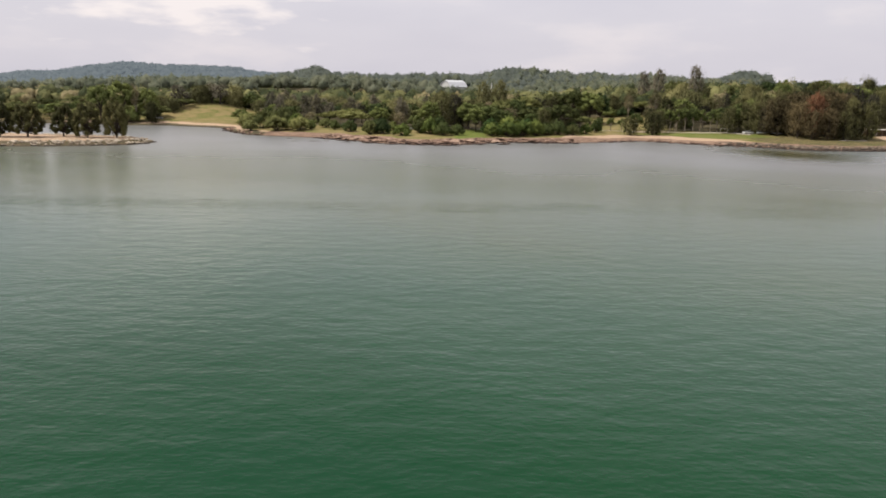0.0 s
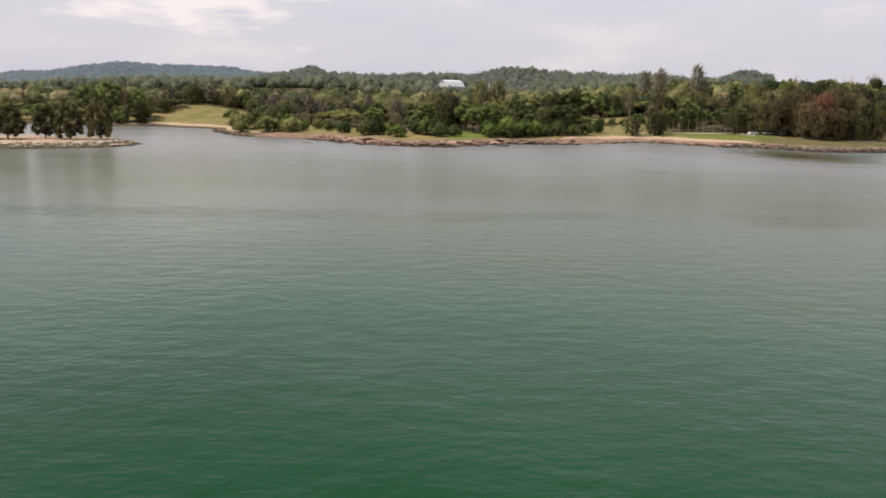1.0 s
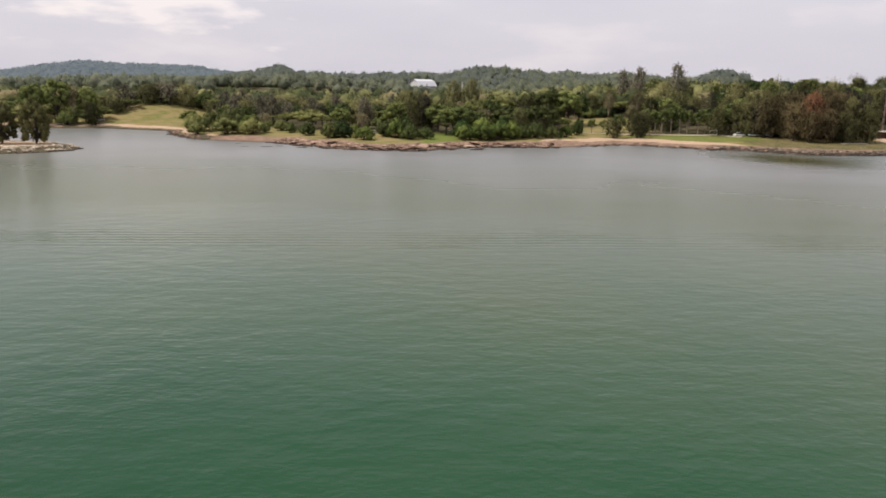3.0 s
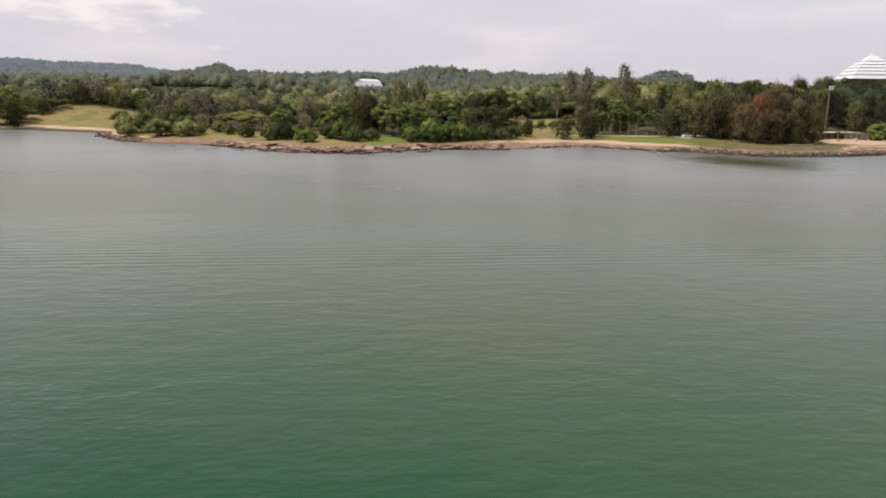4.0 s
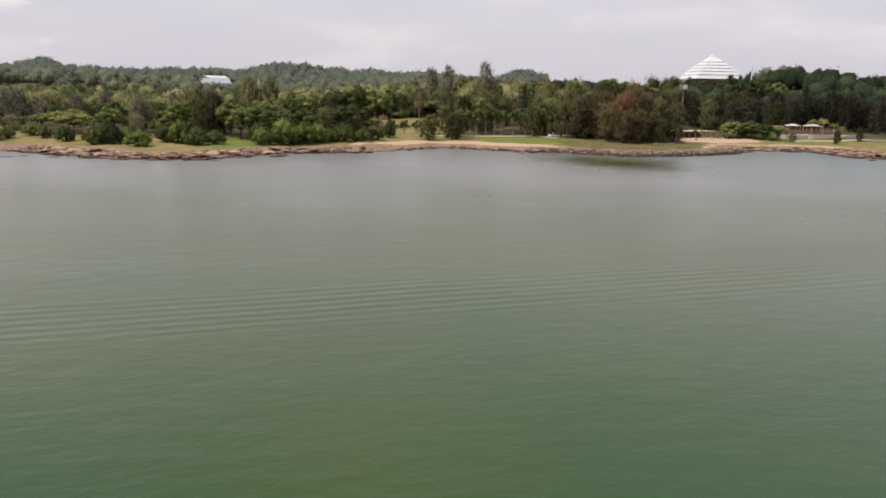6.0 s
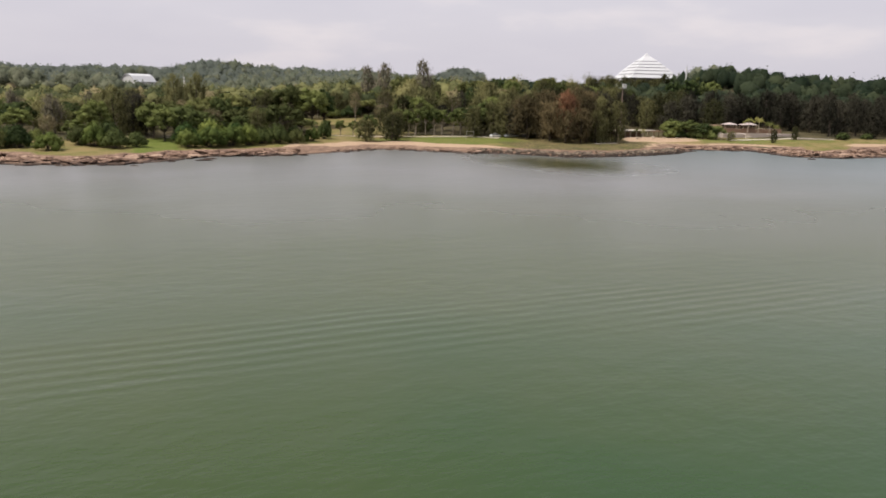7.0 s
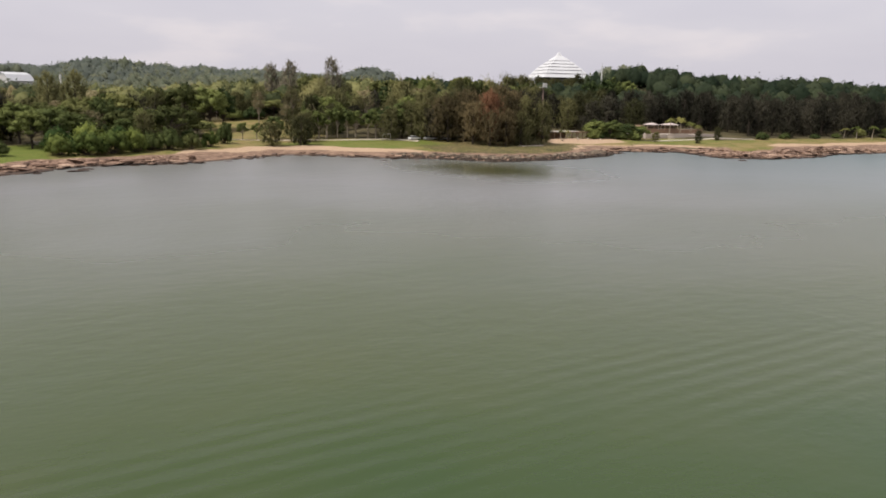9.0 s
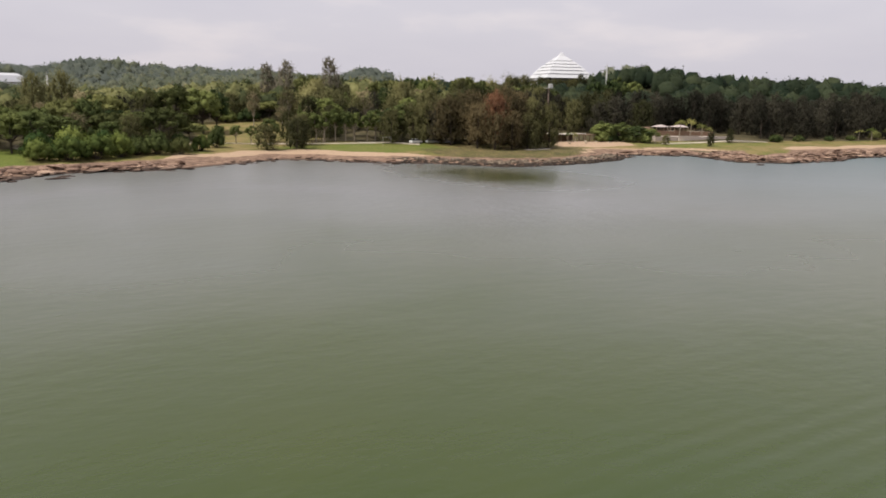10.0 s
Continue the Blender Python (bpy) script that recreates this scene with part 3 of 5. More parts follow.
def casuarina(seed, h, w, leaves, label, group, sparse=1.0, bare=0.12, rise=0.62):
    """A feathery she-oak: a straight stem and rising boughs with soft drooping plumes."""
    rng = np.random.default_rng(seed)
    root = tree_root("casuarina_tree", label, "tree", group)
    bm = bmesh.new()
    lean = rng.normal(size=2) * 0.03 * h
    limb(bm, (0, 0, -0.6), (lean[0] * 0.5, lean[1] * 0.5, h * 0.5), 0.021 * h, 0.013 * h, 7, 0.1, rng)
    limb(bm, (lean[0] * 0.5, lean[1] * 0.5, h * 0.5), (lean[0], lean[1], h * 0.95), 0.013 * h, 0.03, 5, 0.1, rng)
    pieces, count = [], int(30 * sparse)
    for k in range(count):
        s = bare + (1 - bare) * (k + rng.uniform(0, 1)) / count
        turn = k * 2.4 + rng.uniform(-0.6, 0.6)
        body = max(0.0, 1 - ((s - 0.44) / 0.60) ** 2) ** 0.6
        reach = 0.5 * w * body * rng.uniform(0.6, 1.1) + 0.3
        foot = np.array([lean[0] * s, lean[1] * s, h * s * 0.88])
        tip = foot + np.array([math.cos(turn) * reach, math.sin(turn) * reach, reach * rng.uniform(0.15, 0.75) * (0.3 + rise)])
        limb(bm, foot, tip, 0.05 + 0.004 * h * (1 - s), 0.02, 3, 0.15, rng)
        fluff = 0.30 + 0.16 * reach
        pieces.append(core(rng, foot + (tip - foot) * 0.66, np.array([fluff * 0.6, fluff * 0.6, fluff * 1.5]) * rng.uniform(0.8, 1.1), 1, 0.3))
        n = int(32 + 6 * reach)
        u = rng.uniform(0.2, 1.05, n) ** 0.7
        c = foot + (tip - foot) * u[:, None] + rng.normal(size=(n, 3)) * np.array([0.85, 0.85, 1.25]) * fluff
        sweep = 0.35 * unit(tip - foot) + np.array([0, 0, rise])
        pieces.append(leaf_quads(rng, c, c - np.array([lean[0], lean[1], foot[2] - 0.1 * h]), 0.25, 1.5, 0.8, sweep))
    n = 30
    c = np.array([lean[0], lean[1], h * 0.93]) + rng.normal(size=(n, 3)) * np.array([0.05 * w, 0.05 * w, 0.03 * h])
    pieces.append(leaf_quads(rng, c, np.tile([0.1, 0.0, 1.0], (n, 1)), 0.3, 1.3, 1.0, np.array([0, 0, 1.0])))
    return finish_tree(root, bm, BARK, pieces, leaves)


def broadleaf(seed, h, w, leaves, label, group, name="broadleaf_tree", lobes=24, low=0.20, leaf=0.50, bark=None, count=80, inner=0.66, puff=0.30):
    """A round or spreading crown of billowing lobes on forked limbs. low: where the crown begins, as a share of the height."""
    rng = np.random.default_rng(seed)
    root = tree_root(name, label, "tree", group)
    bm = bmesh.new()
    fork = h * max(low + 0.10, 0.14)
    limb(bm, (0, 0, -0.6), (rng.normal() * 0.15, rng.normal() * 0.15, fork), 0.028 * h, 0.020 * h, 7, 0.08, rng)
    pieces = []
    mid, half = h * (1 + low) / 2, np.array([w / 2, w / 2, h * (1 - low) / 2])
    for k in range(lobes):
        rise = 1 - 1.55 * (k + 0.5) / lobes
        turn = k * 2.4 + rng.uniform(-0.5, 0.5)
        flat = math.sqrt(max(0.0, 1 - rise * rise))
        way = np.array([math.cos(turn) * flat, math.sin(turn) * flat, rise])
        size = half * puff * rng.uniform(0.6, 1.3)
        size[2] = max(size[2] * rng.uniform(0.7, 1.0), 0.45 * size[0])
        c = np.array([0, 0, mid]) + way * (half - size * 0.8) * rng.uniform(0.72, 1.12)
        limb(bm, (0, 0, fork * rng.uniform(0.8, 1.0)), tuple(c), 0.011 * h, 0.03, 4, 0.2, rng)
        out, pts = shell(rng, int(count * (0.55 + 0.45 * size[0] / (half[0] * puff))), -0.6, inner)
        if inner > 0.5:
            pieces.append(core(rng, c, size * 0.68, 1, 0.28))
        pieces.append(leaf_quads(rng, c + pts * size * rng.uniform(0.85, 1.28, (len(pts), 1)), out, leaf, leaf * 1.25, 0.8))
    return finish_tree(root, bm, bark or BARK, pieces, leaves)


def shrub(seed, h, w, leaves, label, group, name="shoreline_shrub", lobes=24, leaf=0.40, count=84):
    """A dense bush whose leaves reach the ground."""
    rng = np.random.default_rng(seed)
    root = tagged(new(name), label, "shrub", group)
    bm = bmesh.new()
    pieces = []
    for k in range(lobes):
        turn, ring = k * 2.4 + rng.uniform(-0.4, 0.4), math.sqrt((k + 0.4) / lobes)
        r = 0.5 * w * 0.76 * ring
        rise = h * (0.70 - 0.44 * ring ** 2) * rng.uniform(0.8, 1.15)
        c = np.array([math.cos(turn) * r, math.sin(turn) * r, rise])
        size = np.array([0.145 * w, 0.145 * w, 0.23 * h]) * rng.uniform(0.6, 1.35)
        limb(bm, (rng.normal() * 0.1, rng.normal() * 0.1, -0.4), tuple(c), 0.09, 0.03, 4, 0.15, rng)
        out, pts = shell(rng, count, -0.8, 0.68)
        p = c + pts * size * rng.uniform(0.85, 1.3, (len(pts), 1))
        p[:, 2] = np.maximum(p[:, 2], 0.1)
        pieces.append(core(rng, c, size * 0.7, 1, 0.28))
        pieces.append(leaf_quads(rng, p, out, leaf, leaf * 1.3, 0.8))
    return finish_tree(root, bm, BARK, pieces, leaves)


def palm(seed, h, label, group, reach=2.6, fronds=17):
    """A feather palm with arched fronds of many leaflets."""
    rng = np.random.default_rng(seed)
    root = tree_root("palm_tree", label, "palm", group)
    bm = bmesh.new()
    top = np.array([rng.normal() * 0.2, rng.normal() * 0.2, h - reach * 0.45])
    limb(bm, (0, 0, -0.5), tuple(top), 0.2, 0.13, 8, 0.08, rng)
    part("trunk", bm, PALE_BARK, root)
    pieces, at, verts, faces = [], 0, [], []
    for k in range(fronds):
        turn, rise = k * 2.4, rng.uniform(-0.1, 1.2)
        s = np.linspace(0.06, 1, 15)
        spine = top + np.stack([np.cos(turn) * reach * s * (0.95 - 0.25 * rise), np.sin(turn) * reach * s * (0.95 - 0.25 * rise), reach * (rise * s - (0.55 + 0.5 * rise) * s ** 2)], 1)
        side = np.array([-math.sin(turn), math.cos(turn), 0])
        for sign in (-1, 1):
            w = (0.20 + 0.75 * np.sin(np.pi * np.clip(s, 0, 0.97)) ** 0.7)[:, None] * 0.27 * reach
            ahead = np.gradient(spine, axis=0)
            a, b = spine - ahead * 0.35, spine + ahead * 0.35
            tip = spine + side * sign * w + ahead * 0.9 - np.array([0, 0, 1.0]) * w * 0.45
            verts.append(np.stack([a, b, tip], 1).reshape(-1, 3))
            faces.append(np.arange(45).reshape(15, 3) + at)
            at += 45
    mesh_part("crown", mesh_of("crown", np.concatenate(verts), np.concatenate(faces), PALM), root)
    return root


def plant(model, x, y, scale=1.0, turn=0.0, tall=1.0, sink=0.0):
    """A copy of a model tree standing on the ground."""
    t = copy_thing(model, pose(x, y, ground_z(x, y) - sink, 0, 0, turn))
    t.scale = (scale, scale, scale * tall)
    return t

# ---- rocks and stones along the water ----
def boulder_mesh(rng, long, wide, tall, blocky=0.5):
    """Corners and faces of an angular stone: an octahedron-like block with cut corners."""
    v, f = [], []
    rings = [(-0.9, 0.75), (-0.2, 1.0), (0.55, 0.86), (0.95, 0.42)]
    n = 6
    for z, r in rings:
        for k in range(n):
            a = 2 * math.pi * (k + 0.5 * rng.uniform(-0.4, 0.4)) / n
            q = r * rng.uniform(0.78, 1.12)
            v.append((q * math.cos(a) * long / 2, q * math.sin(a) * wide / 2, (z + rng.uniform(-0.12, 0.12)) * tall / 2))
    for i in range(3):
        for k in range(n):
            f.append((i * n + k, i * n + (k + 1) % n, (i + 1) * n + (k + 1) % n, (i + 1) * n + k))
    f.append(tuple(range(3 * n, 4 * n)))
    return np.array(v), f


def along_coast(ring, at):
    """Points, seaward-pointing normals and directions along a polyline at the given distances."""
    p = np.array(ring, float)
    seg = np.linalg.norm(np.diff(p, axis=0), axis=1)
    s = np.concatenate([[0], np.cumsum(seg)])
    x, y = np.interp(at, s, p[:, 0]), np.interp(at, s, p[:, 1])
    k = np.clip(np.searchsorted(s, at) - 1, 0, len(seg) - 1)
    t = np.diff(p, axis=0)[k] / seg[k][:, None]
    return np.stack([x, y], 1), np.stack([-t[:, 1], t[:, 0]], 1), t


def stretch_of(ring, x0, x1):
    p = np.array(ring, float)
    s = np.concatenate([[0], np.cumsum(np.linalg.norm(np.diff(p, axis=0), axis=1))])
    i = [k for k in range(len(p)) if x0 <= p[k, 0] <= x1]
    return s[i[0]], s[i[-1]]


STONE_SHAPES = {}


def stone_shape(mat, k):
    """One of six unit stones, shared by all stones of that material."""
    if (mat.name, k) not in STONE_SHAPES:
        v, f = boulder_mesh(np.random.default_rng(700 + k), 1.0, 1.0, 1.0)
        STONE_SHAPES[mat.name, k] = mesh_of("stone", v, f, mat)
    return STONE_SHAPES[mat.name, k]


def stone_field(name, label, ring, x0, x1, count, inland, size, flat, mat, seed, lift=0.12, single=0):
    """Many stones strewn along a stretch of the shore, between two distances inland. The largest are single stones."""
    rng = np.random.default_rng(seed)
    a, b = stretch_of(ring, x0, x1)
    at = rng.uniform(a, b, count)
    p, inward, t = along_coast(ring, at)
    d = rng.uniform(0, 1, count) ** 1.1 * (inland[1] - inland[0]) + inland[0]
    q = p + inward * d[:, None]
    s = size[0] + (size[1] - size[0]) * rng.uniform(0, 1, count) ** 2
    long, tall = s * rng.uniform(1.0, 2.2, count), s * rng.uniform(*flat, count)
    turn = np.arctan2(t[:, 1], t[:, 0]) + rng.normal(size=count) * 0.5
    tip = rng.normal(size=(count, 2)) * 0.12
    z = np.maximum(height(q[:, 0], q[:, 1]), -0.15) + lift * s
    order = np.argsort(-s * (1 + 0.5 * (long / s)))
    root = tagged(new(name), label, "rocks")
    for n, k in enumerate(order[:single]):
        ob = new("stone", stone_shape(mat, n % 6))
        ob.parent = root
        ob.matrix_basis = Matrix.LocRotScale((q[k, 0], q[k, 1], z[k]), Euler((tip[k, 1], -tip[k, 0], turn[k])), (long[k], s[k], tall[k]))
    verts, faces, n0 = [], [], 0
    for k in order[single:]:
        v, f = boulder_mesh(rng, long[k], s[k], tall[k])
        c, si = math.cos(turn[k]), math.sin(turn[k])
        up = v[:, 2] + v[:, 0] * tip[k, 0] + v[:, 1] * tip[k, 1]
        verts.append(np.stack([v[:, 0] * c - v[:, 1] * si + q[k, 0], v[:, 0] * si + v[:, 1] * c + q[k, 1], up + z[k]], 1))
        faces += [tuple(i + n0 for i in g) for g in f]
        n0 += len(v)
    if not verts:
        return root
    rubble = mesh_part("rubble", mesh_of("rubble", np.concatenate(verts), faces, mat), root)
    tagged(rubble, kind="stuff")
    return root


def lone_rock(x, y, long, wide, tall, turn, seed):
    v, f = boulder_mesh(np.random.default_rng(seed), long, wide, tall)
    ob = new("shore_rock", mesh_of("shore_rock", v, f, ROCK))
    ob.matrix_world = pose(x, y, max(ground_z(x, y), -0.2) + 0.15 * tall, 0, 0, turn)
    return tagged(ob, "dark wet rock standing in the shallows", "rock", "rocks in the shallows")


stone_field("shore_rocks", "broken brown rock ledges at the water", COAST, -62, 55, 560, (-2.2, 7.5), (0.5, 2.2), (0.22, 0.5), ROCK, 21, single=120)
stone_field("rock_slabs", "broad flat tan rock slabs at the water", COAST, -62, 55, 130, (-1.0, 7.0), (1.8, 4.4), (0.10, 0.22), ROCK, 41, 0.06, single=130)
stone_field("inlet_rocks", "scattered brown rocks along the inlet", COAST, -106, -60, 160, (-1.5, 4), (0.4, 1.6), (0.3, 0.6), ROCK, 22, single=25)
stone_field("beach_rocks", "low dark rocks below the sand", COAST, 55, 112, 150, (-3.0, 2.0), (0.4, 2.4), (0.14, 0.3), ROCK, 23, 0.05, single=40)
stone_field("revetment_stones", "rough grey-brown stones of the sea bank", COAST, 103, 184, 900, (-0.8, 6.0), (0.5, 1.3), (0.5, 0.85), STONE, 24, single=200)
stone_field("cove_rocks", "low dark rocks edging the cove", COAST, 182, 212, 220, (-2.5, 6.0), (0.5, 2.4), (0.15, 0.35), ROCK, 25, single=30)
stone_field("rock_platform", "flat layered brown rock shelf", COAST, 204, 282, 1000, (-1.5, 13), (0.6, 3.0), (0.08, 0.22), ROCK, 26, single=220)
stone_field("far_shore_rocks", "brown rocks along the far beach", COAST, 280, 450, 200, (-1.5, 5), (0.7, 2.5), (0.2, 0.4), ROCK, 27, single=40)
stone_field("spit_stones", "pale stone bank of the spit", SPIT, -230, -99, 900, (-0.6, 5.5), (0.5, 1.3), (0.5, 0.8), PALE_STONE, 28, single=120)
for k, (x, y, long, wide, tall) in enumerate([(23, 273, 4.6, 1.8, 0.8), (13, 266, 2.6, 1.2, 0.7), (34, 278.5, 3.4, 1.2, 0.6), (-48, 273, 6.0, 1.6, 0.5), (-55, 273, 5.0, 1.3, 0.45), (-44, 276, 3.6, 1.2, 0.5),
                                              (-36, 271, 4.0, 1.6, 0.6), (-60, 287, 4.0, 1.4, 0.5), (4, 257, 3.0, 1.3, 0.6), (-25.6, 268, 4.4, 1.5, 0.6), (-10.9, 259.5, 3.2, 1.3, 0.6), (107, 272, 3.4, 1.2, 0.5),
                                              (20.8, 268.6, 4.6, 1.9, 0.9), (22.6, 269.2, 2.2, 1.2, 0.7), (40.6, 279.4, 3.0, 1.1, 0.5), (45, 278.4, 3.6, 1.2, 0.5), (57.8, 284.4, 3.2, 1.3, 0.5), (94, 286, 5.4, 1.8, 0.6),
                                              (98, 286.6, 6.0, 1.7, 0.6), (98.2, 279, 4.6, 1.5, 0.55), (98, 274.2, 4.0, 1.3, 0.5), (104.4, 280.4, 6.0, 1.6, 0.6), (110, 281, 4.4, 1.4, 0.5), (104.8, 267, 3.8, 1.1, 0.45), (81, 297.5, 5.0, 1.8, 0.5),
                                              (87, 295.5, 5.6, 1.8, 0.5), (203, 240, 4.0, 2.0, 0.8), (206, 258, 5.0, 1.8, 0.7), (211, 268, 5.0, 1.8, 0.6)]):
    lone_rock(x, y, long, wide, tall, 20 * k % 37 - 12, 300 + k)

# ---- model trees, planted below and then taken away ----
NEEDLE = "feathery grey-green casuarina tree on the shore"
MODELS = {
    "casuarina": [casuarina(11 + k, 18, 11, CASUARINA, NEEDLE, "casuarina trees", 1.1, 0.02, 0.5) for k in range(4)],
    "dark": [casuarina(31 + k, 22, 10, DARK_CASUARINA, "tall dark casuarina tree in a dense wood", "dark casuarina wood", 1.1, 0.05) for k in range(4)],
    "brown": [casuarina(41 + k, 18, 11, BROWN_CASUARINA, "feathery brown-green casuarina tree on the point", "casuarina trees", 1.1, 0.11, 0.5) for k in range(4)],
    "rusty": [casuarina(51, 18, 10, RUSTY, "casuarina tree with rusty brown dying needles", "casuarina trees", 1.2, 0.1, 0.5)],
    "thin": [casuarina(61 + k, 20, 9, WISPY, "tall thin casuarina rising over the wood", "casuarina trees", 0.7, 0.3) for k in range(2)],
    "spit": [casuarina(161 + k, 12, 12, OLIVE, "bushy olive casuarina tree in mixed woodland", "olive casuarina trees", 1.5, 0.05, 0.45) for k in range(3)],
    "bank": [broadleaf(191 + k, 12, 10, BANK, "bushy olive casuarina tree on the stone spit", "casuarina trees on the spit", "casuarina_tree", 54, -0.22, 0.34, None, 120, 0.6, 0.20) for k in range(3)],
    "broadleaf": [broadleaf(71 + k, 12, 11, BROADLEAF, "dark green round-crowned broadleaf tree", "broadleaf trees") for k in range(5)],
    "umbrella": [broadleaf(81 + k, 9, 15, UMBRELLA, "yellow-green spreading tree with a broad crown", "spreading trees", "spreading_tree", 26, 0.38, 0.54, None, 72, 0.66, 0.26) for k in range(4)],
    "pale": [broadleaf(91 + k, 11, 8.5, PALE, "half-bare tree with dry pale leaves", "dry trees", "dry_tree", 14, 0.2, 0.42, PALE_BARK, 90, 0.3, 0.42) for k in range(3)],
    "slim": [broadleaf(101 + k, 10, 6, BROADLEAF, "slim young tree with a bare pale trunk", "slim trees by the path", "slim_tree", 10, 0.34, 0.45, PALE_BARK, 130) for k in range(2)],
    "shrub": [shrub(111 + k, 6, 11, BRIGHT, "dense bright green rounded shoreline shrub", "shoreline shrubs") for k in range(4)],
    "olive_shrub": [shrub(181 + k, 6, 11, UMBRELLA, "broad olive-green shoreline bush", "shoreline shrubs") for k in range(2)],
    "dull_shrub": [shrub(121 + k, 5, 8, BROADLEAF, "dense dark green rounded shrub", "dark shrubs", "dark_shrub") for k in range(2)],
    "dry_shrub": [shrub(131, 3.5, 6, PALE, "brownish dry scrub bush", "dry scrub", "dry_scrub", 9, 0.36, 100)],
    "palm": [palm(141, 8, "yellow-green palm tree by the terrace", "palms", 3.0)],
    "young_palm": [palm(151, 3.6, "young palm in front of the shelter", "young palms", 1.9, 13)],
}
SIZE = {"casuarina": (18, 11), "dark": (22, 10), "rusty": (18, 10), "brown": (18, 11), "olive_shrub": (6, 11), "thin": (20, 9), "spit": (12, 12), "bank": (12, 10), "broadleaf": (12, 11), "umbrella": (9, 15), "pale": (11, 8.5),
        "slim": (10, 6), "shrub": (6, 11), "dull_shrub": (5, 8), "dry_shrub": (3.5, 6), "palm": (8, 6), "young_palm": (3.6, 3.8)}
pick = random.Random(7)
planted = []


def put(kind, x, y, h, w):
    """Plants a tree of that kind, h metres high and w wide."""
    mh, mw = SIZE[kind]
    t = plant(pick.choice(MODELS[kind]), x, y, w / mw, pick.uniform(0, 360), (h / mh) / (w / mw), 0.1)
    planted.append((x, y, w))
    return t


# shoreline shrubs, from the inlet along to the terrace: x, y, height, width
for x, y, h, w in [(-88, 335, 8.2, 11), (-80, 333, 9.2, 12), (-72, 330, 10.0, 12), (-71, 316, 7.2, 13), (-61, 314, 6.6, 10), (-52, 327, 4.6, 8), (-9.7, 298, 6.2, 7.6), (-30, 296, 6.2, 7), (52, 304, 5.2, 6), (-84, 322, 5.5, 8)]:
    put("olive_shrub", x, y, h, w)
for x, y, h, w in [(-64, 322, 7.0, 9), (-16.5, 285, 5.4, 8.2), (-5.7, 294, 7.0, 7.6), (18.5, 294, 5.4, 8), (25, 295, 6.4, 10), (31, 297, 7.0, 10), (19, 303, 6.6, 9), (26, 304, 7.4, 10), (34, 305, 7.2, 10), (36.5, 299, 6.8, 8), (59, 313, 5.2, 6)]:
    put("shrub", x, y, h, w)
for x, y, h, w in [(-57, 318, 4.4, 4.8), (-47, 319, 4.4, 4.6), (-39, 307, 5.3, 6.4), (-24.4, 295, 6.8, 7.4), (-28, 300, 6.2, 7), (-0.5, 290, 5.6, 7.4), (4.9, 292.5, 4.6, 6.4), (-2, 299, 7.0, 8), (41, 303, 5.4, 7), (46, 303, 6.6, 7.8), (55, 322, 4.8, 6), (65, 320, 6.2, 5.4)]:
    put("dull_shrub", x, y, h, w)
for x, y, h, w in [(40, 305, 10.5, 7), (79, 316, 8.0, 8), (88, 316, 9.5, 9)]:
    put("casuarina", x, y, h, w)
# the small grove between the shelter and the terrace
for x, y, top, w in [(207, 313, 9.6, 10), (212, 309, 9.8, 12), (217, 306, 8.9, 11), (222, 304, 8.0, 8), (211, 317, 9.8, 11)]:
    put("broadleaf", x, y, top - ground_z(x, y), w)
for x, y in [(208, 310), (213, 306), (218, 303), (205, 311)]:
    put("dull_shrub", x, y, 4.2, 7)
# the spit
for x, y, h, w in [(-140, 250, 12.2, 10.6), (-131, 256, 11.6, 8), (-121.5, 253, 12.6, 9.2), (-112, 254, 13.2, 8.6), (-149, 249, 12.2, 8.5), (-162, 252, 13, 11), (-176, 258, 13, 11)]:
    put("bank", x, y, h, w)
# slim trees along the path
for k in range(9):
    put("slim", 97 + 3.1 * k + pick.uniform(-0.5, 0.5), 333 - 1.0 * k + pick.uniform(-1, 1.5), pick.uniform(9, 11), pick.uniform(5, 6.5))
for x, y in [(69, 334), (74, 333), (79, 334)]:
    put("slim", x, y, 5.6, 4.2)
put("broadleaf", 86, 337, 7.6, 7.7)
put("casuarina", 92, 326, 10.2, 9)
# the clump by the point
for kind, x, y, h, w in [("casuarina", 121, 319, 11.5, 9), ("casuarina", 129, 317, 13.0, 10), ("dark", 134, 311, 11.5, 9), ("casuarina", 166, 293, 15.5, 8), ("brown", 142.5, 289.5, 11.5, 8), ("brown", 148.5, 289.0, 12.5, 8), ("casuarina", 155, 289.5, 12, 8), ("casuarina", 132, 314, 14, 10), ("brown", 136, 305, 16, 13), ("brown", 141, 302, 17.5, 11), ("brown", 152, 299, 19.5, 11), ("brown", 158, 299, 18.2, 12),
                         ("dark", 163, 301, 18.5, 10), ("casuarina", 139, 311, 17.5, 11), ("brown", 148, 308, 16.5, 13), ("casuarina", 157, 307, 20, 11), ("broadleaf", 127, 322, 12.5, 11), ("casuarina", 135, 319, 17, 10),
                         ("dark", 143, 317, 15.5, 12), ("casuarina", 151, 316, 19, 11), ("dark", 159, 315, 17, 12), ("dark", 166, 311, 18.5, 9), ("dark", 137, 314, 11, 10), ("dark", 146, 304, 12, 10), ("dark", 155, 303, 13, 10), ("dark", 161, 305, 14, 9)]:
    put(kind, x, y, h, w)
put("rusty", 145.0, 293.0, 18.2, 8.5)
for kind, x, y, h, w in [("brown", 139.5, 295, 14.5, 10), ("brown", 153.5, 293.5, 16.5, 10), ("casuarina", 159.5, 294.5, 17.0, 10), ("dark", 164, 297, 16.0, 8)]:
    put(kind, x, y, h, w)
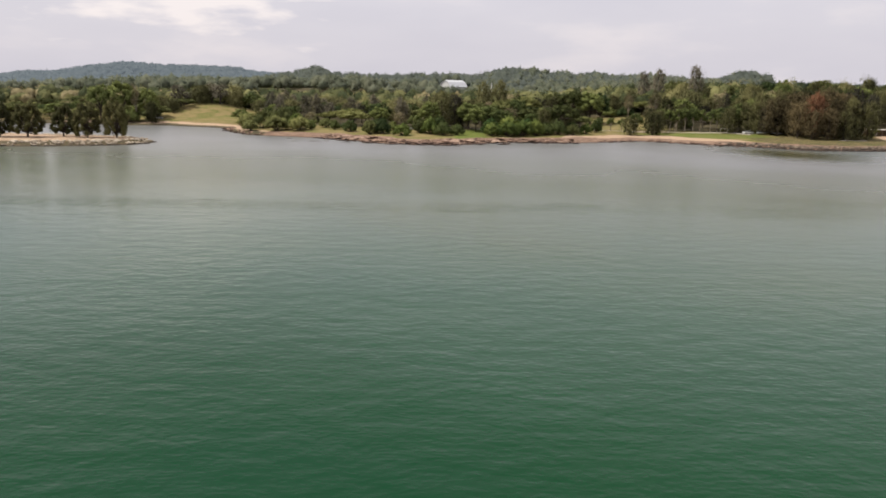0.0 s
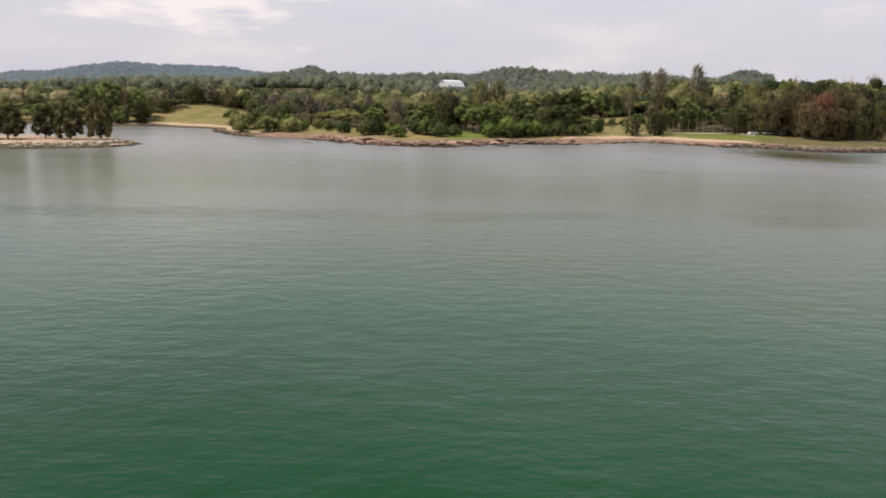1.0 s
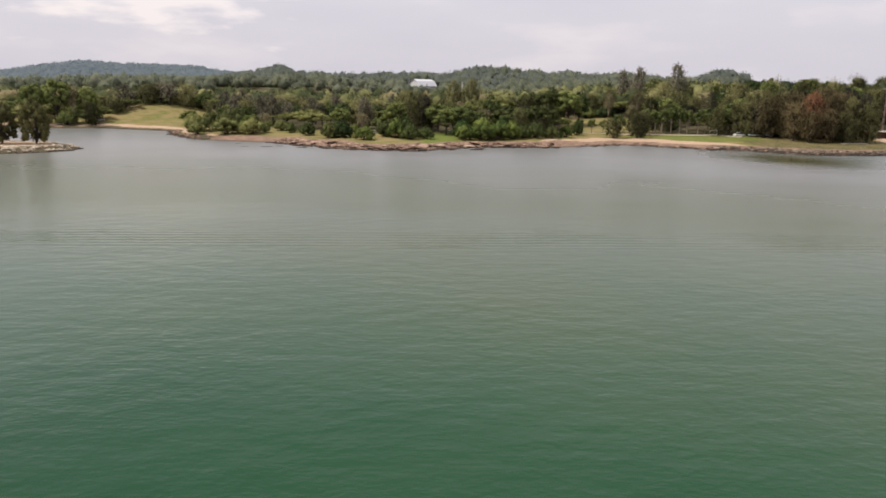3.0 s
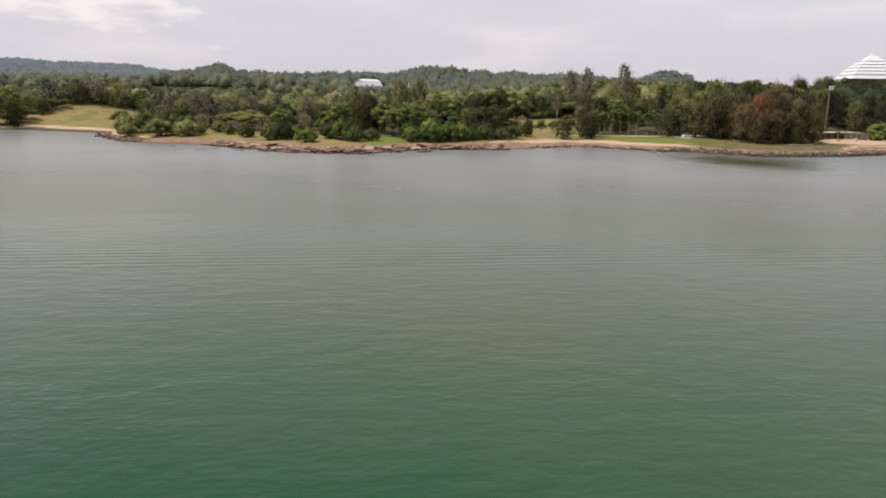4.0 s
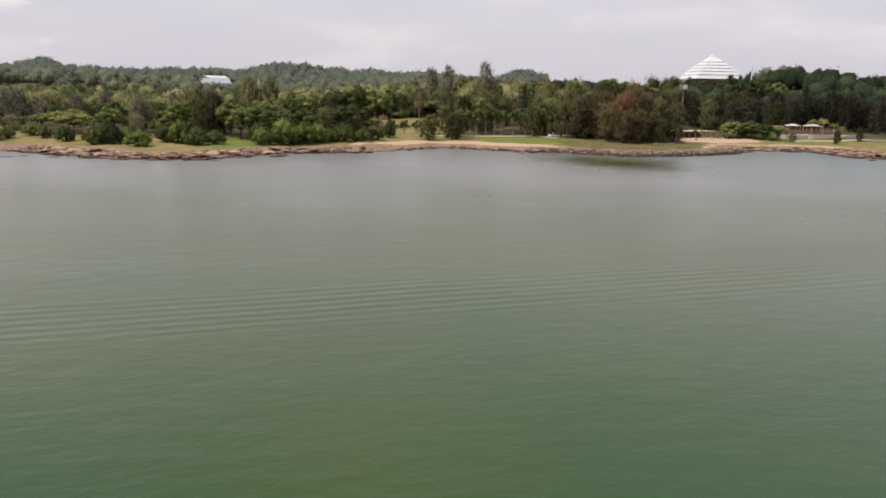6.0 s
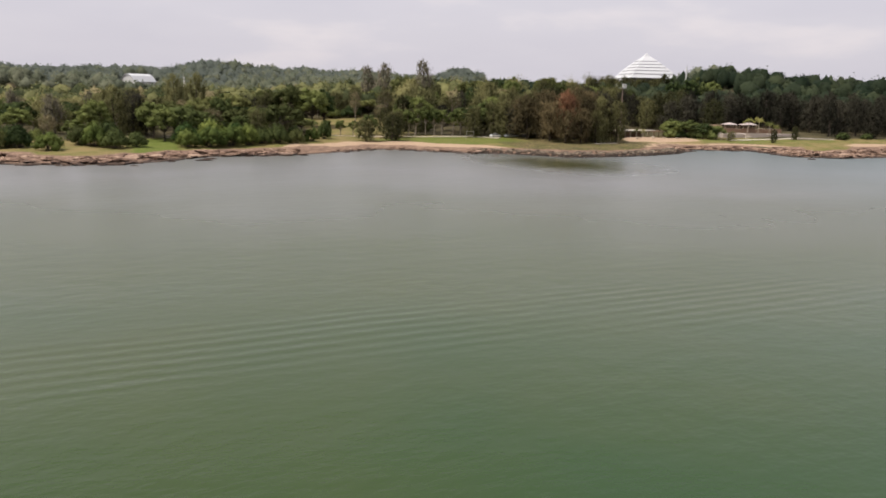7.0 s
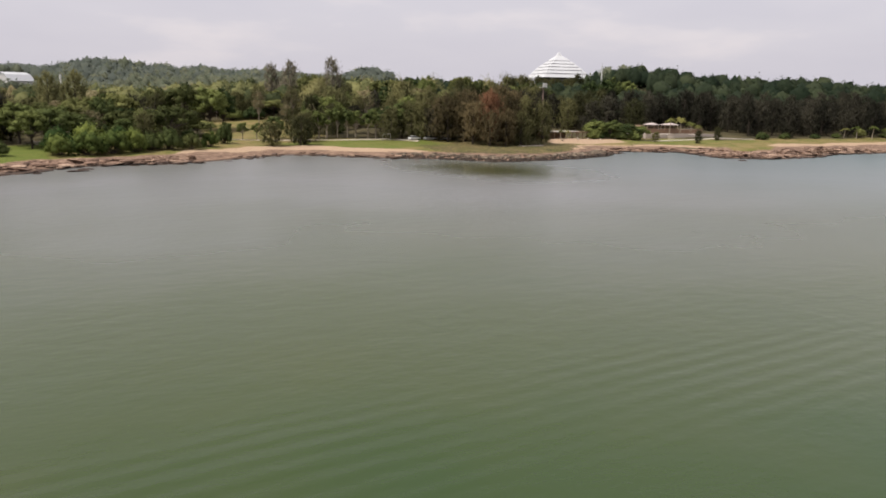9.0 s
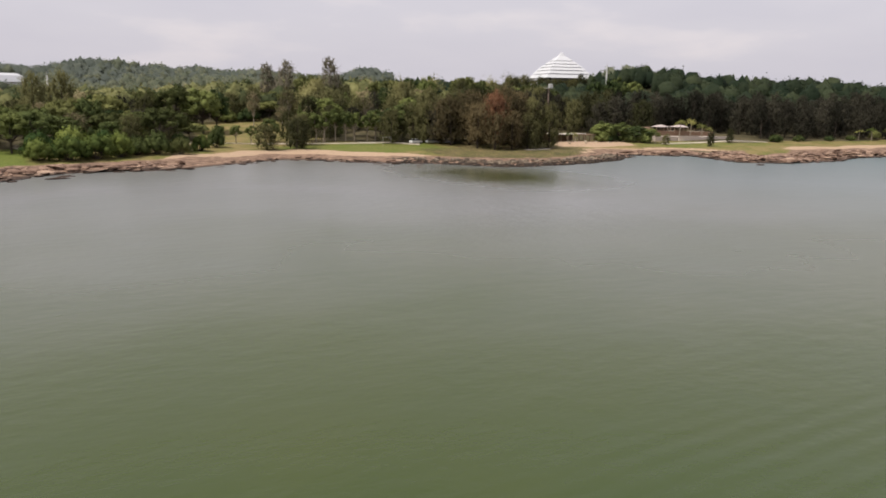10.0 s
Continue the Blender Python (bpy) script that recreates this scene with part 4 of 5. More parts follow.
# trees that stand out of the wood: kind, x, y, level of the top, width
for kind, x, y, top, w in [("casuarina", -1, 322, 19.5, 12), ("dark", 4, 327, 18.0, 10), ("casuarina", -6, 326, 16.0, 9), ("casuarina", 8, 329, 15.5, 10), ("casuarina", 20, 392, 24.7, 11), ("casuarina", 29, 401, 25.7, 12), ("thin", -8, 334, 17.7, 5),
                           ("broadleaf", 10, 319, 14.6, 11), ("broadleaf", 19, 314, 13.8, 12), ("broadleaf", 13, 311, 12.4, 10), ("umbrella", 29, 356, 15.5, 15), ("umbrella", 39, 370, 17.0, 17), ("umbrella", 24, 340, 13.6, 13),
                           ("pale", 29, 331, 12.4, 9), ("umbrella", 38, 327, 12.2, 13), ("umbrella", 48, 315, 13.6, 16), ("broadleaf", 44, 322, 12.6, 12), ("umbrella", 55, 378, 18.6, 13), ("umbrella", 63, 372, 20.3, 14),
                           ("broadleaf", 71, 367, 20.0, 14), ("broadleaf", 77, 372, 19.0, 11), ("broadleaf", 80, 430, 18.5, 12), ("dull_shrub", 88, 404, 12.5, 10), ("dull_shrub", 97, 402, 13.0, 10), ("pale", 83, 410, 16.8, 6),
                           ("spit", 118, 387, 21.0, 13), ("spit", 126, 384, 20.5, 13), ("dark", 121, 376, 16.5, 12), ("thin", 114, 431, 32.5, 9), ("thin", 119, 424, 33.6, 10), ("thin", 140, 422, 36.0, 10),
                           ("pale", 108, 386, 21.7, 7), ("pale", 132, 366, 19.7, 8), ("pale", 94, 385, 19.8, 6), ("pale", 108, 360, 15.1, 7),
                           ("broadleaf", -176, 383, 20.6, 13), ("broadleaf", -167, 386, 22.5, 14), ("pale", -160, 388, 20.5, 7), ("broadleaf", -155, 391, 18.5, 12), ("casuarina", -149, 380, 12.5, 8), ("dull_shrub", -160, 380, 8.5, 10),
                           # thin and olive kinds here, pale in place of haze
                           ("thin", -152, 432, 21.0, 13), ("spit", -142, 438, 20.5, 14), ("thin", -132, 440, 21.8, 13), ("spit", -124, 444, 20.5, 12), ("thin", -138, 446, 22.5, 12), ("broadleaf", -114, 444, 17.0, 12), ("broadleaf", -106, 438, 14.0, 11)]:
    put(kind, x, y, top - ground_z(x, y), w)
for x, y, top, w in [(284, 396, 29.0, 11), (290, 398, 29.5, 12), (278, 401, 28.5, 11), (300, 396, 28.5, 11)]:
    put("broadleaf", x, y, top - ground_z(x, y), w)
# in front of the pyramid
for k in range(13):
    a = radians(152 + 9.0 * k)
    x, y = 341.5 + 29 * math.cos(a), 511 + 29 * math.sin(a)
    put("casuarina", x, y, max(6.0, pick.uniform(31.0, 35.0) - ground_z(x, y)), pick.uniform(9, 12))
for x, y, top, w in [(244, 310, 11.4, 6), (247, 307, 11.9, 6), (250, 304, 10.0, 5.5), (252, 302, 8.6, 5), (333, 285, 8.6, 6), (336, 280, 9.0, 6), (339, 275, 8.2, 6), (330, 289, 7.6, 5)]:
    put("palm", x, y, top - ground_z(x, y), w)
for x, y in [(176, 304), (184, 305), (187, 305)]:
    put("young_palm", x, y, 3.6, 3.6)
for x, y, h in [(231, 283, 5.4), (247, 288, 5.7), (221, 295, 4.2)]:
    put("casuarina", x, y, h, 3.4)


def open_ground(x, y):
    """Lawns, clearings, paths and building plots, where nothing is sown."""
    return (-146 < x < -106 and y < 447 or -112 < x < -90 and y < 375 or 69 < x < 104 and 338 < y < 402 and abs(x - 70 - (y - 340) * 0.42) < 16 or 88 < x < 206 and y < 330 and land(np.array([x]), np.array([y]))[0] < 42
            or 4 < x < 17 and y < 328 or 168 < x < 212 and y < 347 or 218 < x < 272 and y < 326 or 330 < x < 375 and 470 < y < 540)


def sow(kinds, x0, x1, d0, d1, gap, y1=520):
    """Fills a belt d0 to d1 metres inland with kinds: (name, share, lowest, highest, slimmest, widest)."""
    nx, ny = int((x1 - x0) / gap), int((y1 - 225) / gap)
    for i in range(nx):
        for j in range(ny):
            x, y = x0 + (i + pick.uniform(0, 1)) * gap, 225 + (j + pick.uniform(0, 1)) * gap
            r, a, b, c = (pick.uniform(0, 1) for _ in range(4))
            d = land(np.array([x]), np.array([y]))[0]
            if not d0 < d < d1 or open_ground(x, y) or any((x - px) ** 2 + (y - py) ** 2 < (0.36 * pw + 1.5) ** 2 for px, py, pw in planted):
                continue
            for name, share, h0, h1, w0, w1 in kinds:
                r -= share
                if r < 0:
                    put(name, x, y, h0 + (h1 - h0) * a, w0 + (w1 - w0) * b)
                    break


LOW = [("shrub", 0.10, 2, 4, 4, 6), ("dull_shrub", 0.16, 2.5, 5, 4, 6), ("dry_shrub", 0.12, 1.5, 3.0, 3, 5), ("broadleaf", 0.12, 6, 9, 6, 8), ("pale", 0.06, 6, 9, 4, 6)]
MIXED = [("broadleaf", 0.25, 6, 13, 7, 12), ("umbrella", 0.25, 5, 10, 10, 16), ("pale", 0.16, 7, 12, 6, 9), ("casuarina", 0.18, 9, 15, 7, 10), ("dark", 0.05, 9, 13, 6, 9), ("dull_shrub", 0.08, 4, 6, 6, 9)]
sow(LOW, -100, 66, 25, 44, 8.0)
# paler kinds on the left slope stand in for the haze there
PALER_FOR_HAZE = [("spit", 0.22, 7, 12, 8, 12), ("umbrella", 0.28, 5, 9, 11, 16), ("pale", 0.18, 7, 12, 7, 10), ("broadleaf", 0.20, 6, 11, 8, 12), ("thin", 0.10, 10, 15, 6, 9)]
sow(PALER_FOR_HAZE, -100, -8, 40, 125, 9.5)
sow(MIXED, -8, 200, 40, 125, 9.5)
# olive and pale kinds again, in place of haze behind the spit
sow([("broadleaf", 0.3, 5, 9, 9, 13), ("spit", 0.25, 6, 10, 8, 11), ("umbrella", 0.3, 5, 8, 11, 16), ("pale", 0.15, 5, 8, 7, 9)], -260, -100, 8, 120, 10.5)
sow([("umbrella", 0.42, 13, 17, 11, 15), ("broadleaf", 0.18, 14, 18, 9, 12), ("spit", 0.22, 15, 18.5, 9, 12), ("casuarina", 0.10, 16, 19, 8, 10)], 118, 240, 90, 140, 10.5)
sow([("casuarina", 0.55, 13, 18, 9, 12), ("dark", 0.45, 13, 18, 8, 11)], 196, 245, 52, 90, 8.0, 420)
sow([("dark", 0.95, 13, 18.5, 6.5, 9.5), ("dark", 0.05, 9, 13, 9, 12)], 250, 300, 42, 92, 7.0, 420)
sow([("dark", 0.95, 11, 17, 6.5, 9.5), ("dark", 0.05, 8, 11, 8, 10)], 300, 400, 41, 92, 7.4, 400)
sow([("dull_shrub", 0.6, 2.5, 4, 4, 7), ("olive_shrub", 0.4, 2.5, 4.5, 5, 8)], 322, 400, 34, 42, 8.0, 330)

sow([("dull_shrub", 0.75, 1.8, 3.4, 4, 6)], 260, 325, 37, 43, 6.0, 330)

for models in MODELS.values():
    for model in models:
        for ob in (*model.children_recursive, model):
            bpy.data.objects.remove(ob)


# ---- the woods further inland, bodies of foliage ----
def canopy(name, label, x, y, h, w, shade, leaves, leaf, mat, seed, fine=2, up=0.3):
    """Crowns at the given places, every one a dense lump under leaf sprays with a size and shade of its own."""
    rng = np.random.default_rng(seed)
    n = len(x)
    z = height(x, y) + h
    half = np.stack([w / 2, w / 2, h * 0.5], -1)[:, None, :]
    middle = np.stack([x, y, z - h * 0.5], -1)[:, None, :]
    a, b = rng.uniform(0, 6, (n, 1, 1)), rng.uniform(0, 6, (n, 1, 1))

    def lump(out):
        return 1 + 0.22 * np.sin(out[..., :1] * 5 + a) * np.sin(out[..., 1:2] * 5 + b) + 0.13 * np.sin(out[..., 2:] * 7 + b) * np.sin(out[..., :1] * 9 + b)

    bv, bf = BALL[fine]
    inside = np.repeat(bv[None], n, 0)
    inner = (inside * lump(inside) * (0.85 + 0.11 * rng.normal(size=(n, len(bv), 1)).clip(-1.5, 1.5)) * half + middle).reshape(-1, 3)
    inner_f = (bf[None] + (np.arange(n) * len(bv))[:, None, None]).reshape(-1, 3)
    inner_n = unit(unit((inside / half).reshape(-1, 3)) + np.array([0, 0, up]))
    out, pts = shell(rng, n * leaves, -0.35, 0.82)
    k = len(pts) // n * n
    out, pts = out[:k].reshape(n, -1, 3), pts[:k].reshape(n, -1, 3)
    c = pts * lump(out) * half * rng.uniform(0.84, 1.04, (*pts.shape[:2], 1)) + middle
    v, f, bends = leaf_quads(rng, c.reshape(-1, 3), out.reshape(-1, 3), leaf, leaf * 1.2, 0.8, None, up)
    me = mesh_of(name, np.concatenate([inner, v]), np.concatenate([inner_f, f + len(inner)]), mat, normals=np.concatenate([inner_n, bends]))
    tint = np.concatenate([np.repeat(shade, len(bv)), np.repeat(shade, len(v) // n)])
    me.attributes.new("shade", "FLOAT", "POINT").data.foreach_set("value", tint)
    return tagged(new(name, me), label, "woodland", kind="stuff")


def woods(name, label, count, region, leaves, leaf, tall, wide, mat, seed, fine=2):
    """Crowns strewn over a region of the plain."""
    rng = np.random.default_rng(seed)
    x0, x1, y0, y1, d0, d1 = region
    x, y = rng.uniform(x0, x1, count * 4), rng.uniform(y0, y1, count * 4)
    d, az = land(x, y), np.degrees(np.arctan2(x, y - 20))
    keep = (d > d0) & (d < d1) & (az > -38) & (az < 70) & (np.hypot(x - 343, y - 512) > 25) & (np.hypot(x - 8, y - 747) > 21) & ~((np.abs(x - 8) < 16) & (y > 630) & (y < 748))
    x, y = x[keep][:count], y[keep][:count]
    n = len(x)
    h, w, shade = rng.uniform(*tall, n), rng.uniform(*wide, n), rng.uniform(0, 1, n)
    return canopy(name, label, x, y, h, w, shade, leaves, leaf, mat, seed + 50, fine)


def ridge_woods(name, label, ridges, gap, leaves, leaf, wide, mat, seed, up):
    """The trees on the crest and the near slope of wooded ridges."""
    rng = np.random.default_rng(seed)
    places = []
    for crest, broad in ridges:
        cx, cy, cz = (np.array(c, float) for c in zip(*crest))
        gx, gy = np.meshgrid(np.arange(cx[0] + gap, cx[-1] - gap, gap), np.arange(-1.3 * broad, gap, gap))
        gx = gx + rng.uniform(-0.5, 0.5, gx.shape) * gap
        gy = gy + rng.uniform(-0.5, 0.5, gy.shape) * gap
        places.append(np.stack([gx.ravel(), (np.interp(gx, cx, cy) + gy).ravel()], 1))
    x, y = np.concatenate(places).T
    far = (np.hypot(x - 8, y - 747) > 22) & ~((np.abs(x - 8) < 16) & (y < 750))
    x, y = x[far], y[far]
    n = len(x)
    return canopy(name, label, x, y, CANOPY * rng.uniform(0.7, 1.12, n), rng.uniform(*wide, n), rng.uniform(0, 1, n), leaves, leaf, mat, seed + 50, 1, up)


woods("near_woodland", "mixed green and dry woodland on the slope", 850, (-330, 195, 330, 560, 118, 250), 140, 1.0, (6, 13), (7, 14), WOODS, 5)
woods("deep_woodland", "dark green woodland on the ridge", 560, (190, 560, 330, 620, 84, 280), 140, 0.95, (8, 14), (8, 14), DEEP_WOODS, 9)
# these two woods carry their haze in the leaf colour
woods("far_woodland", "dense woodland on the plain inland in haze-paled green", 2100, (-460, 640, 430, 800, 240, 600), 72, 1.35, (7, 13), (7, 12.5), HAZED_PLAIN_WOODS, 6, 1)
ridge_woods("ridge_woodland", "woodland on the rises inland in haze-greyed green", [KNOLL_RIDGE, MIDDLE_RIDGE, ROUND_KNOLL], 6.5, 44, 1.3, (8, 12), HAZED_FAR_WOODS, 16, 2.4)
hills = ridge_woods("backdrop", "wooded hills in the distance with a blue haze glow", [FAR_RIDGE, BLUE_RIDGE], 10.0, 24, 2.0, (12, 18), HAZY_HILL_WOODS, 8, 3.0)
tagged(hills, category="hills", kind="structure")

# ---- buildings and fixtures ----
def slab(bm, x0, y0, z0, x1, y1, z1, soft=0.0):
    """A box between two corners, its edges rounded by soft metres."""
    m = Matrix.LocRotScale(((x0 + x1) / 2, (y0 + y1) / 2, (z0 + z1) / 2), None, (x1 - x0, y1 - y0, z1 - z0))
    made = bmesh.ops.create_cube(bm, size=1, matrix=m)["verts"]
    if soft:
        bmesh.ops.bevel(bm, geom=list({e for v in made for e in v.link_edges}), offset=soft, segments=2, affect="EDGES")


def tube(bm, a, b, r, sides=8, r2=None):
    limb(bm, a, b, r, r if r2 is None else r2, sides)


def part_of(name, mat, parent, label, make, *args):
    bm = bmesh.new()
    make(bm, *args)
    return part(name, bm, mat, parent, label)


def frustum(bm, z0, r0, z1, r1, sides=4):
    lo = [bm.verts.new((r0 * math.cos(2 * math.pi * k / sides), r0 * math.sin(2 * math.pi * k / sides), z0)) for k in range(sides)]
    hi = [bm.verts.new((r1 * math.cos(2 * math.pi * k / sides), r1 * math.sin(2 * math.pi * k / sides), z1)) for k in range(sides)]
    for k in range(sides):
        bm.faces.new((lo[k], lo[(k + 1) % sides], hi[(k + 1) % sides], hi[k]))
    bm.faces.new(hi)
    bm.faces.new(lo[::-1])


def stepped_pyramid(x, y, top, turn):
    """A white building with a tiered pyramid roof and dark slots between the tiers."""
    root = tagged(new("pyramid_building"), "white building with a tiered pyramid roof", "building")
    base = top - 24
    root.matrix_world = pose(x, y, base, 0, 0, turn)
    q = 1.04
    part_of("cap", ROOF_WHITE, root, "steep white sheet cap", frustum, 24 - 2.6, 2.7 * q, 24, 0.2)
    part_of("cap_skirt", ROOF_WHITE, root, "flared white sheet skirt", frustum, 24 - 5.9, 8.4 * q, 24 - 2.604, 2.7 * q)
    for z0, r0, z1, r1 in [(24 - 8.1, 12.0, 24 - 6.35, 8.8), (24 - 10.2, 15.2, 24 - 8.55, 12.2), (24 - 12.4, 18.0, 24 - 10.65, 15.2),
                           (24 - 14.8, 20.6, 24 - 12.85, 18.0), (24 - 17.6, 23.4, 24 - 15.25, 20.4)]:
        part_of("roof_tier", ROOF_WHITE, root, "white sheet roof tier", frustum, z0, r0 * q, z1, r1 * q)
    # bands between the tiers, coloured dark for the shade in the gaps
    for z0, r0, z1, r1 in [(24 - 6.4, 8.4, 24 - 5.88, 7.9), (24 - 8.6, 11.6, 24 - 8.08, 11.0), (24 - 10.7, 14.6, 24 - 10.18, 14.0), (24 - 12.9, 17.4, 24 - 12.38, 16.8), (24 - 15.3, 19.8, 24 - 14.78, 19.2)]:
        part_of("slot", SHADE, root, "dark band for the shaded gap", frustum, z0, r0 * q, z1, r1 * q)
    # wall colour holds the shade of the eaves
    part_of("wall", SHADE, root, "wall under the eaves, coloured dark as shade", frustum, -3, 15 * q, 24 - 17.2, 15 * q)
    return root


def white_hall(x, y, turn):
    """A white hall with gable walls under a bowed sheet roof."""
    root = tagged(new("white_hall"), "white hall with a pale bowed roof among trees", "building")
    z = ground_z(x, y)
    root.matrix_world = pose(x, y, z, 0, 0, turn)
    rise = 30.3 - z

    def end_wall(bm, side):
        ring = [(-7.6, -1), (7.6, -1), (7.6, rise - 5.4), (4.2, rise - 1.75), (0, rise - 0.3), (-4.2, rise - 1.75), (-7.6, rise - 5.4)]
        near = [bm.verts.new((side * 10.6, p, q)) for p, q in ring]
        far = [bm.verts.new((side * 10.1, p, q)) for p, q in ring]
        bm.faces.new(near)
        bm.faces.new(far[::-1])
        for k in range(len(ring)):
            bm.faces.new((near[k - 1], near[k], far[k], far[k - 1]))

    def roof(bm):
        ring = [(-8.6, rise - 6.4), (-4.5, rise - 1.6), (0, rise), (4.5, rise - 1.6), (8.6, rise - 6.4)]
        ring += [(p, q - 0.25) for p, q in reversed(ring)]
        ends = [[bm.verts.new((side * 11.3, p, q)) for p, q in ring] for side in (-1, 1)]
        for k in range(len(ring)):
            bm.faces.new((ends[0][k - 1], ends[0][k], ends[1][k], ends[1][k - 1]))
        for k in range(4):
            for end in ends:
                bm.faces.new((end[k], end[k + 1], end[8 - k], end[9 - k]))

    for side in (-1, 1):
        part_of("side_wall", WHITE, root, "white wall", slab, -10.1, side * 7.3 - 0.25, -1, 10.1, side * 7.3 + 0.25, rise - 5.6)
        part_of("end_wall", WHITE, root, "white gable wall", end_wall, side)
    part_of("roof", ROOF_WHITE, root, "pale curved sheet roof", roof)
    return root


MAST_STEEL = plain("mast_steel", (0.34, 0.25, 0.21), 0.6, 0.3, 2.0, 0.1)


def floodlight_mast(x, y, top):
    """A lattice mast with a square head of floodlights."""
    root = tagged(new("floodlight_mast"), "tall lattice mast with a head of floodlights", "floodlight")
    z = ground_z(x, y)
    root.matrix_world = pose(x, y, z - 0.3, 0, 0, 20)
    h = top - z
    for sx in (-1, 1):
        for sy in (-1, 1):
            part_of("leg", MAST_STEEL, root, "", tube, (sx * 0.30, sy * 0.30, 0), (sx * 0.15, sy * 0.15, h), 0.05, 6)

    def braces(bm):
        n = 14
        for k in range(n):
            a, b = 0.30 - 0.15 * k / n, 0.30 - 0.15 * (k + 1) / n
            za, zb = h * k / n, h * (k + 1) / n
            for s in (-1, 1):
                f = 1 if k % 2 else -1
                tube(bm, (s * a, f * a, za), (s * b, -f * b, zb), 0.03, 4)
                tube(bm, (f * a, s * a, za), (-f * b, s * b, zb), 0.03, 4)

    part_of("bracing", MAST_STEEL, root, "lattice bracing", braces)
    part_of("platform", STEEL, root, "", slab, -1.3, -1.3, h - 0.2, 1.3, 1.3, h, 0.03)
    for k in range(3):
        for j in range(2):
            lamp = part_of("floodlight", WHITE, root, "white floodlight", slab, -1.3 + k * 0.9, -1.0, h + 0.1 + j * 0.85, -0.5 + k * 0.9, -0.5, h + 0.8 + j * 0.85, 0.06)
            part_of("lens", LAMP_GLASS, lamp, "", slab, -1.24 + k * 0.9, -1.03, h + 0.16 + j * 0.85, -0.56 + k * 0.9, -1.005, h + 0.74 + j * 0.85)
    return root


def white_mast(x, y, foot, top):
    root = tagged(new("white_mast"), "slender white mast rising above the trees", "mast")
    root.matrix_world = pose(x, y, foot)
    part_of("shaft", WHITE, root, "", tube, (0, 0, 0), (0, 0, top - foot), 0.42, 8, 0.34)
    part_of("cap", STEEL, root, "", tube, (0, 0, top - foot), (0, 0, top - foot + 1.4), 0.06, 6)
    return root


PALE_WALL = plain("sandy_wall", (0.42, 0.34, 0.25), 0.9, 0.4, 0.8)


def beach_shelter():
    """A long open shelter: flat roof slabs on posts, over a sandy bank."""
    root = tagged(new("beach_shelter"), "long open beach shelter with a pale flat roof", "shelter")
    z = ground_z(188, 312)
    root.matrix_world = pose(178.5, 309, z, 0, 0, 8)
    part_of("roof", PATHWAY, root, "pale thin flat roof", slab, -0.5, 0, 3.20, 19, 6.5, 3.32, 0.04)
    part_of("fascia", WHITE, root, "white fascia board", slab, -0.6, -0.12, 3.12, 19.1, -0.004, 3.40, 0.03)
    part_of("low_roof", TIMBER, root, "brown lower roof", slab, 19.2, 0.5, 2.7, 25, 6.5, 2.9, 0.04)
    for k in range(7):
        for y in (0.3, 6.1):
            part_of("post", PALE_WALL, root, "", slab, -0.03 + 3.1 * k, y - 0.08, -0.8, 0.13 + 3.1 * k, y + 0.08, 3.2, 0.02)
    for k in range(3):
        for y in (0.8, 6.1):
            part_of("post", TIMBER, root, "", slab, 19.8 + 2.4 * k, y - 0.1, -0.8, 20.0 + 2.4 * k, y + 0.1, 2.7, 0.02)
    # back wall added in dark brown for the shade between the posts
    part_of("back_wall", TIMBER, root, "dark brown back wall for the shade under the roof", slab, -0.3, 6.25, -0.8, 19, 6.4, 3.18)
    part_of("bench", TIMBER, root, "", slab, 3, 2.4, -0.3, 16, 2.9, 0.5, 0.03)
    return root


def car(x, y, turn, paint, label):
    """A parked saloon or hatchback."""
    root = tagged(new("parked_car"), label, "car", "parked cars")
    root.matrix_world = pose(x, y, ground_z(x, y) + 0.02, 0, 0, turn)

    def shell_of(bm, profile, half, tuck):
        sides = []
        for s in (-1, 1):
            sides.append([bm.verts.new((px, s * (half - tuck * max(0, pz - 0.85)), pz)) for px, pz in profile])
        n = len(profile)
        for k in range(n):
            bm.faces.new((sides[0][k], sides[0][(k + 1) % n], sides[1][(k + 1) % n], sides[1][k]))
        bm.faces.new(sides[0][::-1])
        bm.faces.new(sides[1])
        bmesh.ops.bevel(bm, geom=bm.edges[:], offset=0.05, segments=2, affect="EDGES")

    body = part_of("body", paint, root, "", shell_of, [(-2.15, 0.3), (2.15, 0.3), (2.2, 0.6), (2.05, 0.85), (1.1, 0.95), (-2.0, 0.98), (-2.2, 0.7)], 0.86, 0.1)
    part_of("cabin", GLASS, root, "dark glazed cabin", shell_of, [(-1.85, 0.9), (1.15, 0.9), (0.45, 1.42), (-1.35, 1.42)], 0.78, 0.28)
    part_of("roof", paint, root, "", slab, -1.32, -0.58, 1.40, 0.42, 0.58, 1.47, 0.02)
    for wx in (-1.3, 1.35):
        for wy in (-0.8, 0.8):
            tyre = part_of("wheel", TYRE, root, "", tube, (wx, wy - 0.1, 0.31), (wx, wy + 0.1, 0.31), 0.31, 14)
            part_of("rim", STEEL, tyre, "", tube, (wx, wy - 0.115, 0.31), (wx, wy + 0.115, 0.31), 0.19, 10)
    return root


stepped_pyramid(341.5, 511, 49.6, 30)
white_hall(8, 747, 40)
floodlight_mast(202.5, 342, 22.6)
white_mast(25.6, 420, 9, 23.5)
white_mast(294, 411, 12, 36.0)
beach_shelter()
SILVER = plain("silver_paint", (0.55, 0.56, 0.58), 0.3, 0.1, 1.0, 0.3)
